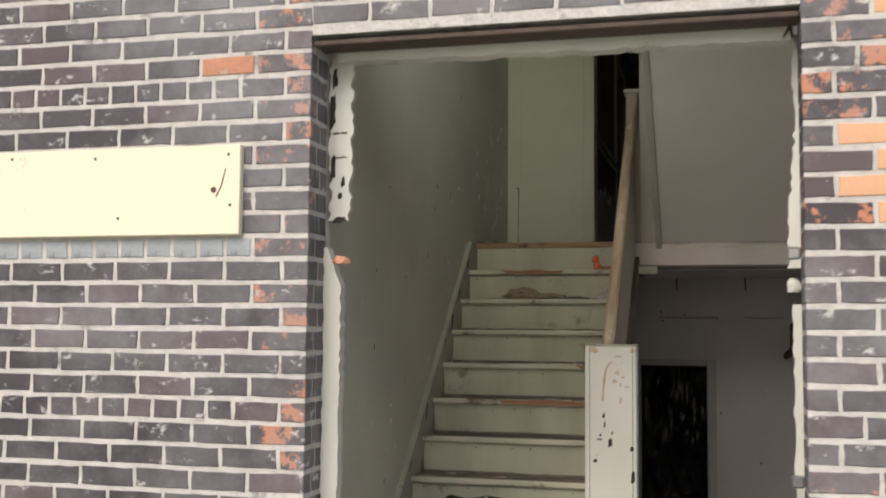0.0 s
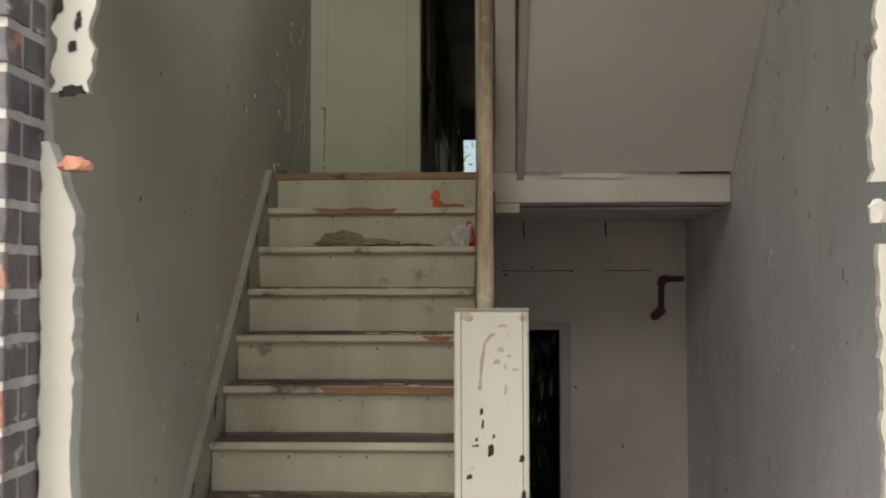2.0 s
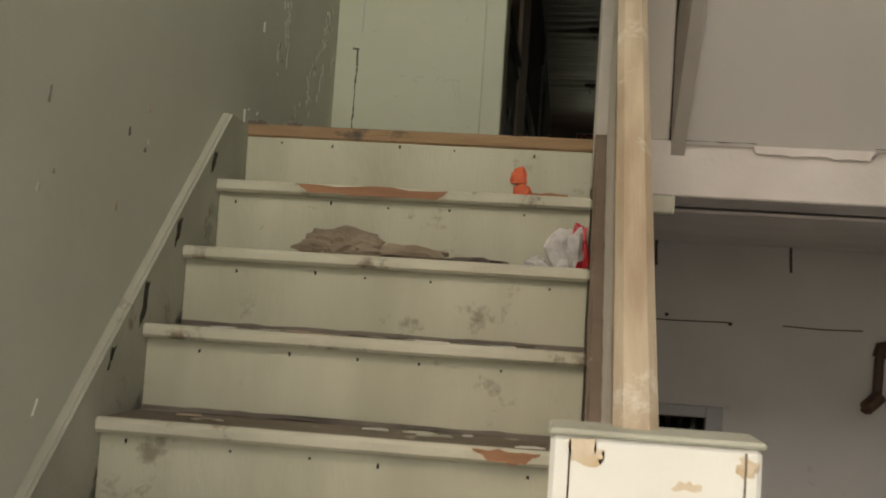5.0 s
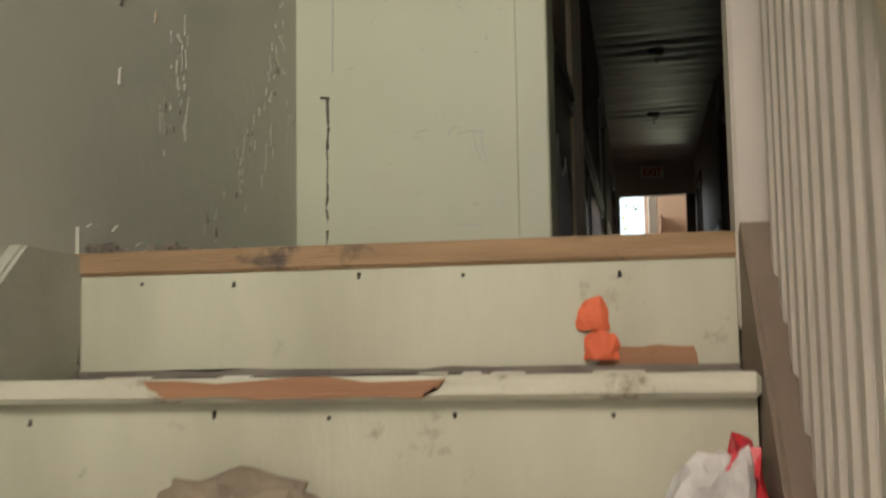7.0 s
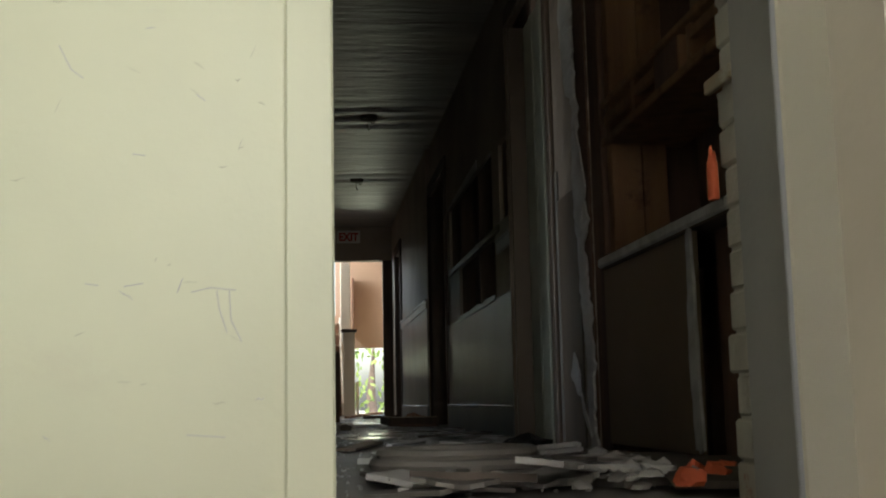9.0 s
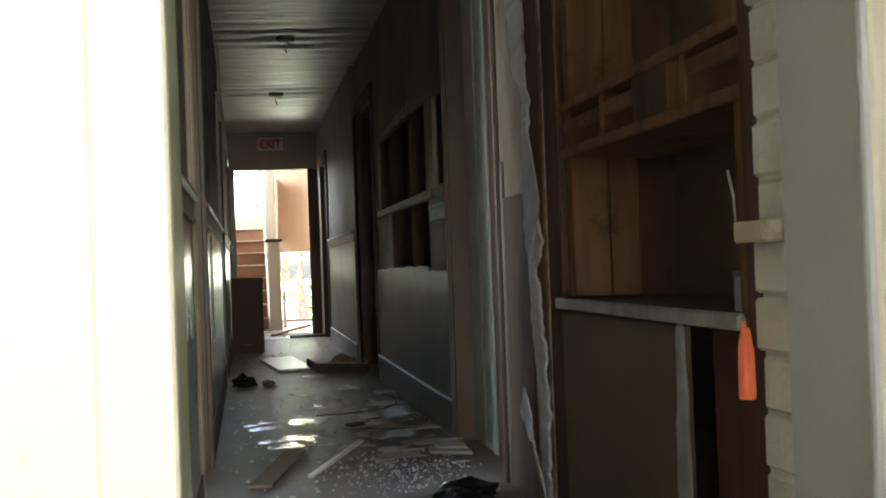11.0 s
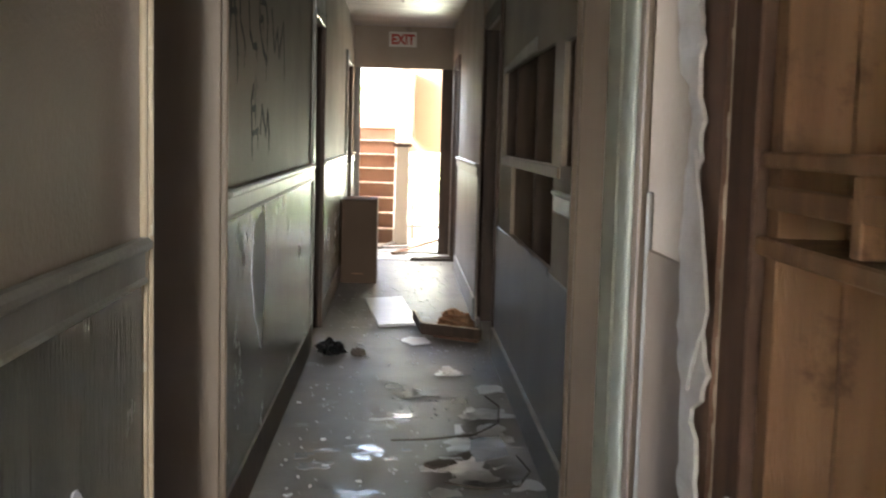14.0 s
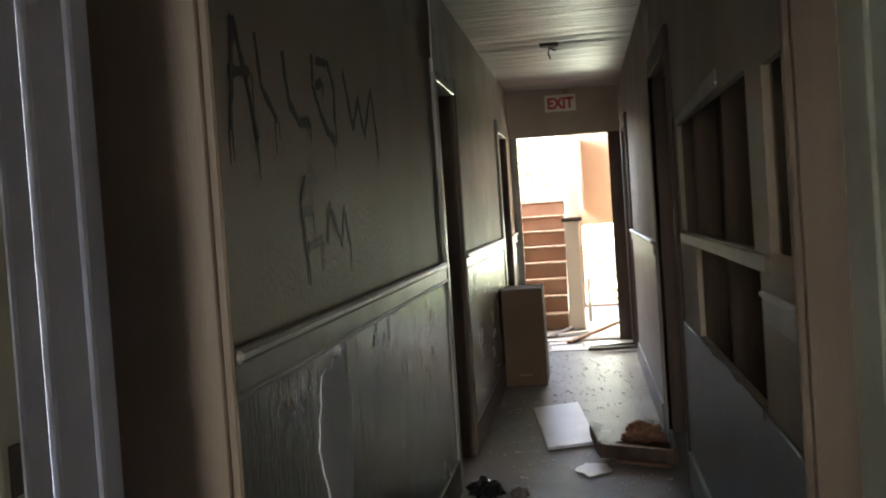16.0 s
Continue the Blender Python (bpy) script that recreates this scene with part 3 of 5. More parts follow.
for i, (y, L) in enumerate(((5.35, 0.05), (5.72, 0.03), (6.02, 0.07), (6.4, 0.03), (6.55, 0.08), (6.72, 0.05), (6.93, 0.04))):
    z = 0.075 + (y - 4.9) * 0.906
    part("gouge", plate(ragged([(y - 0.008, z - L - 0.02), (y + 0.012, z - L), (y + 0.03, z + 0.0), (y + 0.005, z - 0.005)], 150 + i, 0.006, 4), "x", -1.373, -1.3705), BLACKCHIP, stairs, "dark gouge in the skirt board")
bm = plate([(5.05, -0.0), (5.25, 0.0), (7.22, 1.78), (7.22, 2.02), (7.16, 2.04), (5.0, 0.08)], "x", SX1 + 0.003, SX1 + 0.045)
part("outer_stringer", bm, SHOE, stairs, "dark brown outer string with worn edge")
for seed, k, xa, xb in ((1, 10, -1.13, -0.78), (2, 6, -0.98, -0.44), (3, 7, -0.60, -0.50)):
    y, z = TOPY - (11 - k) * RUN, k * RISE
    part("bare_patch", plate(ragged([(xa, z - 0.024), (xb - 0.03, z - 0.026), (xb, z - 0.004), (xa - 0.03, z - 0.003)], seed, 0.004, 8), "y", y - 0.0292, y - 0.026), BARE, stairs, "bare reddish wood where the paint is gone")

newel = base("newel_post", (-0.36, 5.65, 0), "boxy white newel post with stained chipped paint", "newel post")
part("shaft", add_box(bmesh.new(), -0.478, -0.236, 5.577, 5.69, 0, 1.405, 0.006), NEWEL, newel)
part("cap", add_box(bmesh.new(), -0.481, -0.232, 5.573, 5.694, 1.405, 1.413, 0.003), SKIRT, newel, "thin grimy cap edge")
for x in (-0.455, -0.255):
    part("seam", add_box(bmesh.new(), x - 0.0012, x + 0.0012, 5.5755, 5.5775, 0.0, 1.4), DKWOOD, newel)
for sd, (x, z, w, h) in enumerate(((-0.39, 1.08, 0.006, 0.012), (-0.385, 1.04, 0.004, 0.016), (-0.36, 0.955, 0.010, 0.02), (-0.405, 0.99, 0.005, 0.006), (-0.41, 0.97, 0.012, 0.004), (-0.26, 0.93, 0.008, 0.012), (-0.35, 1.0, 0.005, 0.007), (-0.43, 0.87, 0.01, 0.008), (-0.255, 0.80, 0.008, 0.03))):
    part("paint_chip", plate(ragged([(x - w, z - h), (x + w, z - h * 0.6), (x + w * 0.7, z + h), (x - w * 0.6, z + h * 0.8)], 40 + sd, 0.003, 4), "y", 5.5745, 5.578), BLACKCHIP, newel)
STAIN = mat("brown_water_stain", (0.46, 0.34, 0.20), (0.55, 0.47, 0.36), 30, 0.5, 0.1)
for pts in ([(-0.345, 1.33), (-0.36, 1.325), (-0.378, 1.30), (-0.388, 1.24), (-0.392, 1.19), (-0.395, 1.15)],):
    bm = tube([(x, 5.5775, z) for x, z in pts], [0.005 + 0.004 * math.sin(3 * i) for i in range(len(pts))], 8)
    part("stain", bm, STAIN, newel, "brown run of old stain")
part("stain", plate(ragged([(-0.455, 1.385), (-0.43, 1.375), (-0.425, 1.403), (-0.455, 1.403)], 9, 0.004, 5), "y", 5.5755, 5.578), STAIN, newel)

for sd, (x, z, w, h) in enumerate(((-0.435, 1.385, 0.02, 0.014), (-0.326, 1.283, 0.011, 0.012), (-0.337, 1.24, 0.013, 0.009), (-0.312, 1.225, 0.006, 0.012), (-0.253, 1.385, 0.013, 0.012), (-0.32, 1.357, 0.018, 0.006), (-0.30, 1.26, 0.008, 0.006), (-0.28, 1.215, 0.012, 0.005), (-0.31, 1.15, 0.005, 0.02))):
    part("stain", plate(ragged([(x - w, z - h * 0.7), (x + w * 0.6, z - h), (x + w, z + h * 0.4), (x - w * 0.4, z + h)], 170 + sd, 0.004, 5), "y", 5.5758, 5.578), STAIN, newel)

rail = base("stair_railing", (-0.37, 6.4, 1.0), "worn wooden handrail with close-set grimy white balusters", "railing")
SL = RISE / RUN
def rail_z(y):
    return 1.385 + (y - 5.66) * (2.93 - 1.385) / (7.2 - 5.66)
bm = beam(bmesh.new(), (-0.376, 5.60, rail_z(5.60)), (-0.376, 7.2, rail_z(7.2)), 0.056, 0.075, 0.012)
part("handrail", bm, RAILW, rail)
part("shoe", beam(bmesh.new(), (-0.376, 5.62, 0.62), (-0.376, 7.16, 0.62 + 1.54 * SL), 0.085, 0.05, 0.004), SHOE, rail, "brown bottom rail")
for i in range(22):
    y = 5.72 + i * 0.065
    z0, z1 = 0.60 + (y - 5.62) * SL, rail_z(y) - 0.03
    part("baluster", add_box(bmesh.new(), -0.392, -0.362, y - 0.017, y + 0.017, z0, z1, 0.005), BALUS, rail)
part("top_post", add_box(bmesh.new(), -0.425, -0.335, 7.19, 7.28, 1.90, 2.96, 0.006), BALUS, rail, "square post at the head of the stairs")
part("post_cap", add_box(bmesh.new(), -0.44, -0.32, 7.175, 7.295, 2.96, 2.985, 0.006), BALUS, rail)

# landing front and the underside of the upper flight
fascia = base("landing_fascia", (0.2, TOPY, 1.9), "long white painted beam along the landing edge", "beam")
part("board", add_box(bmesh.new(), SX1 + 0.05, 0.735, 7.03, 7.24, 1.872, 2.012, 0.004), FASCIA, fascia)
part("ledge", add_box(bmesh.new(), SX1 + 0.05, -0.225, 6.96, 7.02, 1.82, 1.865, 0.004), NOSE, fascia, "short stub of nosing board")
soff = base("upper_flight", (0.3, 6.0, 3.0), "smooth pinkish white underside of the upper stair flight", "stair soffit")
def soff_z(y):
    return 2.02 + (7.0 - y) * 0.86
part("soffit", plate([(7.02, soff_z(7.02)), (4.16, soff_z(4.16)), (4.16, soff_z(4.16) + 0.25), (7.2, soff_z(7.02) + 0.28), (7.2, soff_z(7.02))], "x", -0.2, 0.738), SOFFIT, soff)
part("end_post", add_box(bmesh.new(), -0.333, -0.237, 7.06, 7.16, 2.014, 4.59, 0.004), BALUS, soff, "boxed post closing the foot of the upper flight")
part("side_string", plate([(7.05, soff_z(7.05) - 0.02), (4.16, soff_z(4.16) - 0.02), (4.16, soff_z(4.16) + 0.3), (7.05, soff_z(7.05) + 0.33)], "x", -0.235, -0.202), BALUS, soff, "painted edge board")
for sd, (xa, xb, za, zb) in enumerate(((-0.2, -0.03, 2.008, 2.022), (0.25, 0.55, 2.008, 2.022), (0.5, 0.73, 2.002, 2.015))):
    part("gap", plate(ragged([(xa, za), (xb, za), (xb, zb), (xa, zb)], 20 + sd, 0.002, 8), "y", 7.012, 7.03), BLACKCHIP, soff, "dark gap in the broken plaster")

part("paper_flap", plate(ragged([(-0.025, 1.985), (0.24, 1.98), (0.26, 2.01), (-0.04, 2.012)], 33, 0.005, 10), "y", 7.018, 7.029), FASCIA, soff, "drooping white paper edge")

# head of the stairs: door casings and cream wall marks
casing = base("corridor_door_casing", (-0.4, 8.33, LZ), "wooden door casing, cream on one side and beige on the other", "door casing")
part("casing_board", add_box(bmesh.new(), -0.836, -0.757, 8.312, 8.337, LZ, 4.2, 0.004), CREAMW, casing)
part("casing_board", add_box(bmesh.new(), 0.010, 0.152, 8.308, 8.337, LZ, 4.2, 0.004), BEIGE, casing, "beige flat casing")
part("head_board", add_box(bmesh.new(), -0.83, 0.165, 8.31, 8.337, 4.2, 4.32, 0.004), CREAMW, casing)
part("jamb", add_box(bmesh.new(), 0.012, 0.032, 8.338, 8.53, LZ, 4.12, 0.003), GREYJ, casing, "grey rough-painted jamb")
part("jamb", add_box(bmesh.new(), -0.772, -0.757, 8.338, 8.53, LZ, 4.12, 0.003), CREAMW, casing)
part("bead", tube([(0.009, 8.32, LZ), (0.009, 8.32, 4.12)], 0.007, 8), CASEB, casing, "shiny worn metal bead")
column = base("landing_column", (0.3, 8.3, LZ), "cream painted boxed corner beside the doorway", "boxing")
part("face", add_box(bmesh.new(), 0.155, 0.735, 8.24, 8.333, LZ, 4.59, 0.006), CREAMW, column)
marks = base("wall_cracks", (-1.2, 8.33, LZ), "dark cracks and scuffs in the cream paint", "cracks")
rnd = random.Random(5)
for seed, z0, z1 in ((1, LZ + 0.05, 2.2), (2, 2.215, 2.535)):
    rnd = random.Random(seed)
    n = int((z1 - z0) / 0.016)
    pts = [(-1.317 - 0.012 * (2.53 - z0 - i * 0.016) + rnd.uniform(-0.002, 0.002), 8.335, z0 + i * 0.016) for i in range(n + 1)]
    part("crack", tube(pts, [rnd.uniform(0.0012, 0.0048) for _ in pts], 6), DKCHIP, marks)
part("crack", tube([(-1.337, 8.335, 2.537), (-1.312, 8.335, 2.534)], 0.004, 6), DKCHIP, marks)
part("seam", tube([(-1.305, 8.335, 2.6), (-1.30, 8.335, 3.0), (-1.303, 8.335, 3.6)], 0.002, 5), GREYJ, marks)
for pts in ([(-0.985, 2.425), (-0.955, 2.432), (-0.915, 2.428)], [(-0.945, 2.427), (-0.94, 2.395), (-0.928, 2.36)], [(-0.925, 2.427), (-0.922, 2.38), (-0.905, 2.345)], [(-1.2, 2.83), (-1.18, 2.79), (-1.16, 2.775)], [(-1.15, 2.44), (-1.13, 2.437)], [(-1.09, 2.435), (-1.06, 2.44)], [(-0.99, 2.2), (-0.93, 2.195)], [(-1.08, 2.65), (-1.06, 2.648)], [(-0.98, 2.75), (-0.965, 2.74)]):
    part("scuff", tube([(x, 8.3355, z) for x, z in pts], 0.0014, 5), GREYJ, marks)
rnd = random.Random(15)
for i in range(5):
    x0, n, zc = -1.39 + 0.1 * i, rnd.randint(9, 16), LZ + rnd.uniform(0.012, 0.045)
    pts = [(min(x0 + j * 0.016, -0.845), 8.334, max(LZ + 0.004, zc + rnd.uniform(-0.003, 0.003) + 0.012 * noise.noise((j * 0.5, i, 1)))) for j in range(n)]
    part("crack", tube(pts, [rnd.uniform(0.0004, 0.0018) for _ in pts], 5), DKCHIP, marks, "jagged crack along the floor")
FAINT = mat("faint_cream_scuff", (0.50, 0.50, 0.39), (0.42, 0.41, 0.32), 9, 0.6, 0.1)
for i in range(42):
    x, z, L = rnd.uniform(-1.28, -0.86), rnd.uniform(2.1, 3.6), rnd.uniform(0.006, 0.03)
    a = rnd.choice((0, 0, 0.2, -0.5, 1.2))
    pts = [(x + L * f * math.cos(a), 8.3353, z + L * f * math.sin(a) + rnd.uniform(-0.002, 0.002)) for f in (0, 0.4, 0.7, 1)]
    part("scuff", tube(pts, [0.0006, 0.0016, 0.0011, 0.0006], 5), FAINT if i % 6 else GREYJ, marks)

# corridor trim
def trim(name, x0, x1, y0, y1, z0, z1, material, label, category="trim"):
    return tagged(block(name, x0, x1, y0, y1, z0, z1, material, bevel=0.004), label, category, kind="structure")

for n, (a, b) in enumerate(((8.53, 10.80), (11.83, 15.0), (15.88, 18.75), (19.85, EY))):
    dz = -0.045 if n == 0 else 0.0
    trim("wainscot", XL - 0.004, XL + 0.01, a, b, LZ, 3.07 + dz, WAINS, "glossy streaked grey-green wainscot panel", "wainscot")
    r = base("chair_rail", (XL, (a + b) / 2, 3.07), "moulded grey-brown chair rail with worn edges", "chair rail")
    part("board", add_box(bmesh.new(), XL - 0.002, XL + 0.018, a, b, 3.05 + dz, 3.125 + dz, 0.004), RAILT, r)
    part("moulding", add_box(bmesh.new(), XL, XL + 0.034, a, b, 3.112 + dz, 3.14 + dz, 0.009), RAILT, r)
    part("bead", add_box(bmesh.new(), XL, XL + 0.024, a, b, 3.045 + dz, 3.06 + dz, 0.005), RAILT, r)
    trim("baseboard", XL, XL + 0.02, a, b, LZ, LZ + 0.16, DKWOOD, "dark scuffed baseboard", "baseboard")
for a, b in ((12.14, 14.93),):
    trim("wainscot", XR - 0.01, XR + 0.002, a, b, LZ, 2.81, WAINR, "blue-grey glossy wainscot under the holes", "wainscot")
    trim("baseboard", XR - 0.022, XR, a, b, LZ, LZ + 0.165, WAINR, "tall blue-grey baseboard", "baseboard")
    # Cap colour is lighter than the board, painting a highlight along its top.
    trim("baseboard_cap", XR - 0.027, XR, a, b, LZ + 0.165, LZ + 0.178, RAILT, "baseboard cap, lighter for a top-edge highlight", "baseboard")
    r = base("chair_rail", (XR, 12.4, 3.07), "short moulded chair rail beside the holes", "chair rail")
    part("board", add_box(bmesh.new(), XR - 0.012, XR, 12.14, 12.6, 3.05, 3.118, 0.004), RAILT, r)
    part("moulding", add_box(bmesh.new(), XR - 0.02, XR, 12.14, 12.6, 3.112, 3.13, 0.006), RAILT, r)
XP = XR - 0.03
trim("wainscot", XP - 0.01, XP + 0.002, 16.2, 19.0, LZ, 3.07, WAINR, "bright glossy blue-grey wainscot", "wainscot")
trim("baseboard", XP - 0.022, XP, 16.2, 19.0, LZ, LZ + 0.165, WAINR, "blue-grey baseboard", "baseboard")
r = base("chair_rail", (XP, 17.6, 3.07), "moulded pale chair rail on the pier", "chair rail")
part("board", add_box(bmesh.new(), XP - 0.02, XP, 16.19, 19.0, 3.05, 3.125, 0.004), RAILT, r)
part("moulding", add_box(bmesh.new(), XP - 0.034, XP, 16.18, 19.0, 3.112, 3.14, 0.009), RAILT, r)


def side_casing(name, x, sgn, ya, yb, top, material, jamb_material, label, depth=0.19, near=0.1, far=0.1):
    """Casing round a doorway in a corridor wall; sgn points into the corridor."""
    c = base(name, (x, ya, LZ), label, "door casing")
    lo, hi = sorted((x, x + sgn * 0.022))
    part("casing_board", add_box(bmesh.new(), lo, hi, ya - near, ya, LZ, top + 0.1, 0.005), material, c)
    part("casing_board", add_box(bmesh.new(), lo, hi, yb, yb + far, LZ, top + 0.1, 0.005), jamb_material, c)
    part("head_board", add_box(bmesh.new(), lo, hi, ya, yb, top, top + 0.1, 0.005), material, c)
    lo, hi = sorted((x + sgn * 0.004, x - sgn * depth))
    part("jamb", add_box(bmesh.new(), lo, hi, yb - 0.016, yb + 0.004, LZ, top, 0.003), jamb_material, c)
    part("jamb", add_box(bmesh.new(), lo, hi, ya - 0.004, ya + 0.016, LZ, top, 0.003), material, c)
    return c


c = side_casing("side_door_casing", XL, 1, 10.86, 11.81, 4.1, RAILW, BROWNC, "deep doorway with a brown jamb and blue-white inner casing", 0.225, 0.02, 0.014)
for i, (y0, y1, x) in enumerate(((11.47, 11.55, -1.066), (11.55, 11.60, -1.054), (11.60, 11.70, -1.06), (11.70, 11.74, -1.05), (11.74, 11.80, -1.06))):
    part("inner_casing", add_box(bmesh.new(), x - 0.02, x, y0, y1 - 0.003, LZ, 4.12, 0.005), CASEB, c, "blue-white grooved board")
part("inner_casing", add_box(bmesh.new(), -1.10, -1.07, 11.40, 11.465, LZ, 4.12, 0.004), CREAMW, c, "cream edge board")
part("latch", add_box(bmesh.new(), -1.07, -1.064, 11.42, 11.45, 2.98, 3.06, 0.002), DKCHIP, c, "dark latch plate")
trim("wall_edge_strip", XL, XL + 0.014, 10.82, 10.86, LZ, 4.2, RAILW, "bare wooden edge strip")
# Dark jamb colour here stands for the shade in the unlit reveal.
side_casing("side_door_casing", XL, 1, 15.08, 15.81, 4.0, RAILT, DKWOOD, "narrow grey-brown door casing, far jamb dark for its unlit reveal", 0.19, 0.075, 0.06)
side_casing("side_door_casing", XL, 1, 18.9, 19.75, 4.0, RAILT, DKWOOD, "dark far door casing", 0.19, 0.1, 0.08)
side_casing("side_door_casing", XP, -1, 19.1, 19.9, 4.0, DKWOOD, DKWOOD, "dark far door casing", 0.15, 0.09, 0.08)
c = side_casing("side_door_casing", XR, -1, 11.12, 12.11, 4.2, BROWNC, BROWNC, "deep doorway with a brown jamb and pale green inner casing", 0.085, 0.03, 0.004)
for y0, y1, x, m, lb in ((11.30, 11.46, 0.326, BROWNC, "olive-brown board"), (11.46, 11.63, 0.319, BROWNC, "olive-brown board"), (11.64, 11.72, 0.313, CASEG, "pale green board"), (11.72, 11.86, 0.321, CASEG, "pale green board"), (11.86, 11.92, 0.315, CASEG, "pale green board"), (11.92, 12.092, 0.32, CASEG, "pale green board")):
    part("inner_casing", add_box(bmesh.new(), x, x + 0.025, y0, y1 - 0.003, LZ, 4.2, 0.005), m, c, lb)
part("keyhole", tube([(0.3185, 11.55, 3.0), (0.3195, 11.55, 3.0)], 0.012, 8), BLACKCHIP, c)
rnd = random.Random(8)
for i in range(9):
    z = 2.2 + i * 0.21
    part("nail_hole", tube([(0.3195, 11.73, z), (0.322, 11.73, z)], 0.004, 6), BLACKCHIP, c)
side_casing("side_door_casing", XR, -1, 14.97, 16.18, 4.05, DKWOOD, DKWOOD, "dark brown doorway edge", 0.12, 0.05, 0.0)

bare = base("bare_plaster_patch", (XL, 10.1, 2.1), "jagged white bare plaster showing through torn wainscot", "bare plaster")
bm, last = bmesh.new(), None
for i in range(73):
    y = 9.3 + 0.02 * i
    top = 2.66 + 0.11 * noise.noise((y * 4.5, 3.1, 0)) + 0.05 * noise.noise((y * 14, 7.7, 0)) - max(0, y - 10.5) * 1.6
    ring = [bm.verts.new(p) for p in ((XL + 0.009, y, 2.06), (XL + 0.009, y, top), (XL + 0.013, y, top), (XL + 0.013, y, 2.06))]
    if last:
        for k in range(4):
            bm.faces.new([last[k - 1], last[k], ring[k], ring[k - 1]])
    else:
        bm.faces.new(ring)
    last = ring
bm.faces.new(last)
part("patch", bm, mat("bluish_bare_plaster", (0.72, 0.73, 0.78), (0.60, 0.61, 0.66), 7, 0.6, 0.3, (0.35, 0.34, 0.34), 0.2, 6, grain=(1, 2, 0.5)), bare)
bare = base("bare_plaster_patch", (XL, 12.8, 2.5), "lens-shaped grey patch where the wainscot skin peeled", "bare plaster")
part("patch", plate(ragged([(12.72, 3.02), (12.50, 2.99), (12.42, 2.82), (12.50, 2.66), (12.70, 2.50), (12.74, 2.62), (12.82, 2.88)], 24, 0.012, 5), "x", XL + 0.009, XL + 0.013), CASEB, bare)
door_flap = base("torn_wall_paper", (XL, 15.1, 4.1), "torn pale paper flap hanging over the doorway", "torn paper")
part("flap", plate(ragged([(14.9, 4.02), (15.55, 4.05), (15.6, 4.25), (15.3, 4.45), (14.95, 4.4)], 25, 0.03, 6), "x", XL + 0.024, XL + 0.03), DRYW, door_flap)

# exit door casing and sign
c = base("exit_door_casing", (-0.35, EY, LZ), "dark wooden frame of the exit doorway", "door casing")
part("casing_board", add_box(bmesh.new(), -0.85, -0.79, EY - 0.02, EY + 0.002, LZ, 4.05, 0.004), RAILT, c)
part("casing_board", add_box(bmesh.new(), 0.088, 0.205, EY - 0.02, EY + 0.002, LZ, 4.05, 0.004), DKWOOD, c)
part("threshold", add_box(bmesh.new(), -0.79, 0.09, EY - 0.02, EY + 0.14, LZ, LZ + 0.018, 0.005), SIGNW, c)
sign = base("exit_sign", (-0.345, EY, 4.36), "small white exit sign with red letters", "sign")
part("plate", add_box(bmesh.new(), -0.495, -0.196, EY - 0.018, EY + 0.001, 4.28, 4.44, 0.003), SIGNW, sign)
font = bpy.data.curves.new("letters", "FONT")
font.body, font.size, font.align_x, font.extrude, font.offset = "EXIT", 0.145, "CENTER", 0.0015, 0.006
tmp = new("letters", font)
dg = bpy.context.evaluated_depsgraph_get()
me = bpy.data.meshes.new_from_object(tmp.evaluated_get(dg))
bpy.data.objects.remove(tmp)
me.transform(Matrix.Translation((-0.345, EY - 0.0195, 4.31)) @ pose(0, 0, 0, 90, 0, 0) @ Matrix.Diagonal((0.85, 1, 1, 1)))
me.materials.append(REDTXT)
txt = new("lettering", me)
txt.parent, txt.matrix_parent_inverse = sign, sign.matrix_basis.inverted()
txt["label"] = "red letters EXIT"
for i, y in enumerate((15.1, 17.6)):
    lamp = base("ceiling_fixture", (-0.35, y, CZ), "broken ceiling lamp base with dangling wires", "lamp")
    part("base_plate", tube([(-0.35, y, CZ + 0.002), (-0.35, y, CZ - 0.025), (-0.35, y, CZ - 0.03)], [0.07, 0.065, 0.03], 16), DKCHIP, lamp)
    part("wire", tube([(-0.35, y, CZ - 0.03), (-0.36, y, CZ - 0.07), (-0.345, y, CZ - 0.11)], 0.006, 6), DKCHIP, lamp)
    part("wire", tube([(-0.34, y, CZ - 0.03), (-0.32, y, CZ - 0.05), (-0.30, y, CZ - 0.045)], 0.006, 6), DKCHIP, lamp)

# graffiti on the left wall: strokes (y, z)
graf = base("graffiti", (XL, 13.0, 3.6), "dripping black spray-painted scrawl on the wall", "graffiti")
STROKES = (((12.01, 3.79), (11.99, 3.68), (11.96, 3.56)), ((12.02, 3.79), (12.07, 3.69), (12.14, 3.55)), ((11.97, 3.675), (12.11, 3.69)), ((12.16, 3.78), (12.19, 3.67), (12.30, 3.60)), ((12.38, 3.77), (12.41, 3.655), (12.50, 3.61), (12.59, 3.62)),
           ((12.67, 3.80), (12.66, 3.72), (12.72, 3.66), (12.80, 3.61), (12.88, 3.59)), ((12.69, 3.72), (12.76, 3.74)), ((12.71, 3.79), (12.85, 3.80), (12.91, 3.73), (12.89, 3.64)), ((13.04, 3.80), (13.10, 3.70), (13.14, 3.64), (13.24, 3.74), (13.31, 3.63), (13.46, 3.79), (13.53, 3.61)),
           ((12.52, 3.48), (12.46, 3.415), (12.48, 3.35), (12.49, 3.27)), ((12.46, 3.39), (12.58, 3.40)), ((12.50, 3.305), (12.65, 3.32)), ((12.71, 3.31), (12.76, 3.41), (12.88, 3.305), (12.94, 3.40), (12.99, 3.30)))
rnd = random.Random(29)
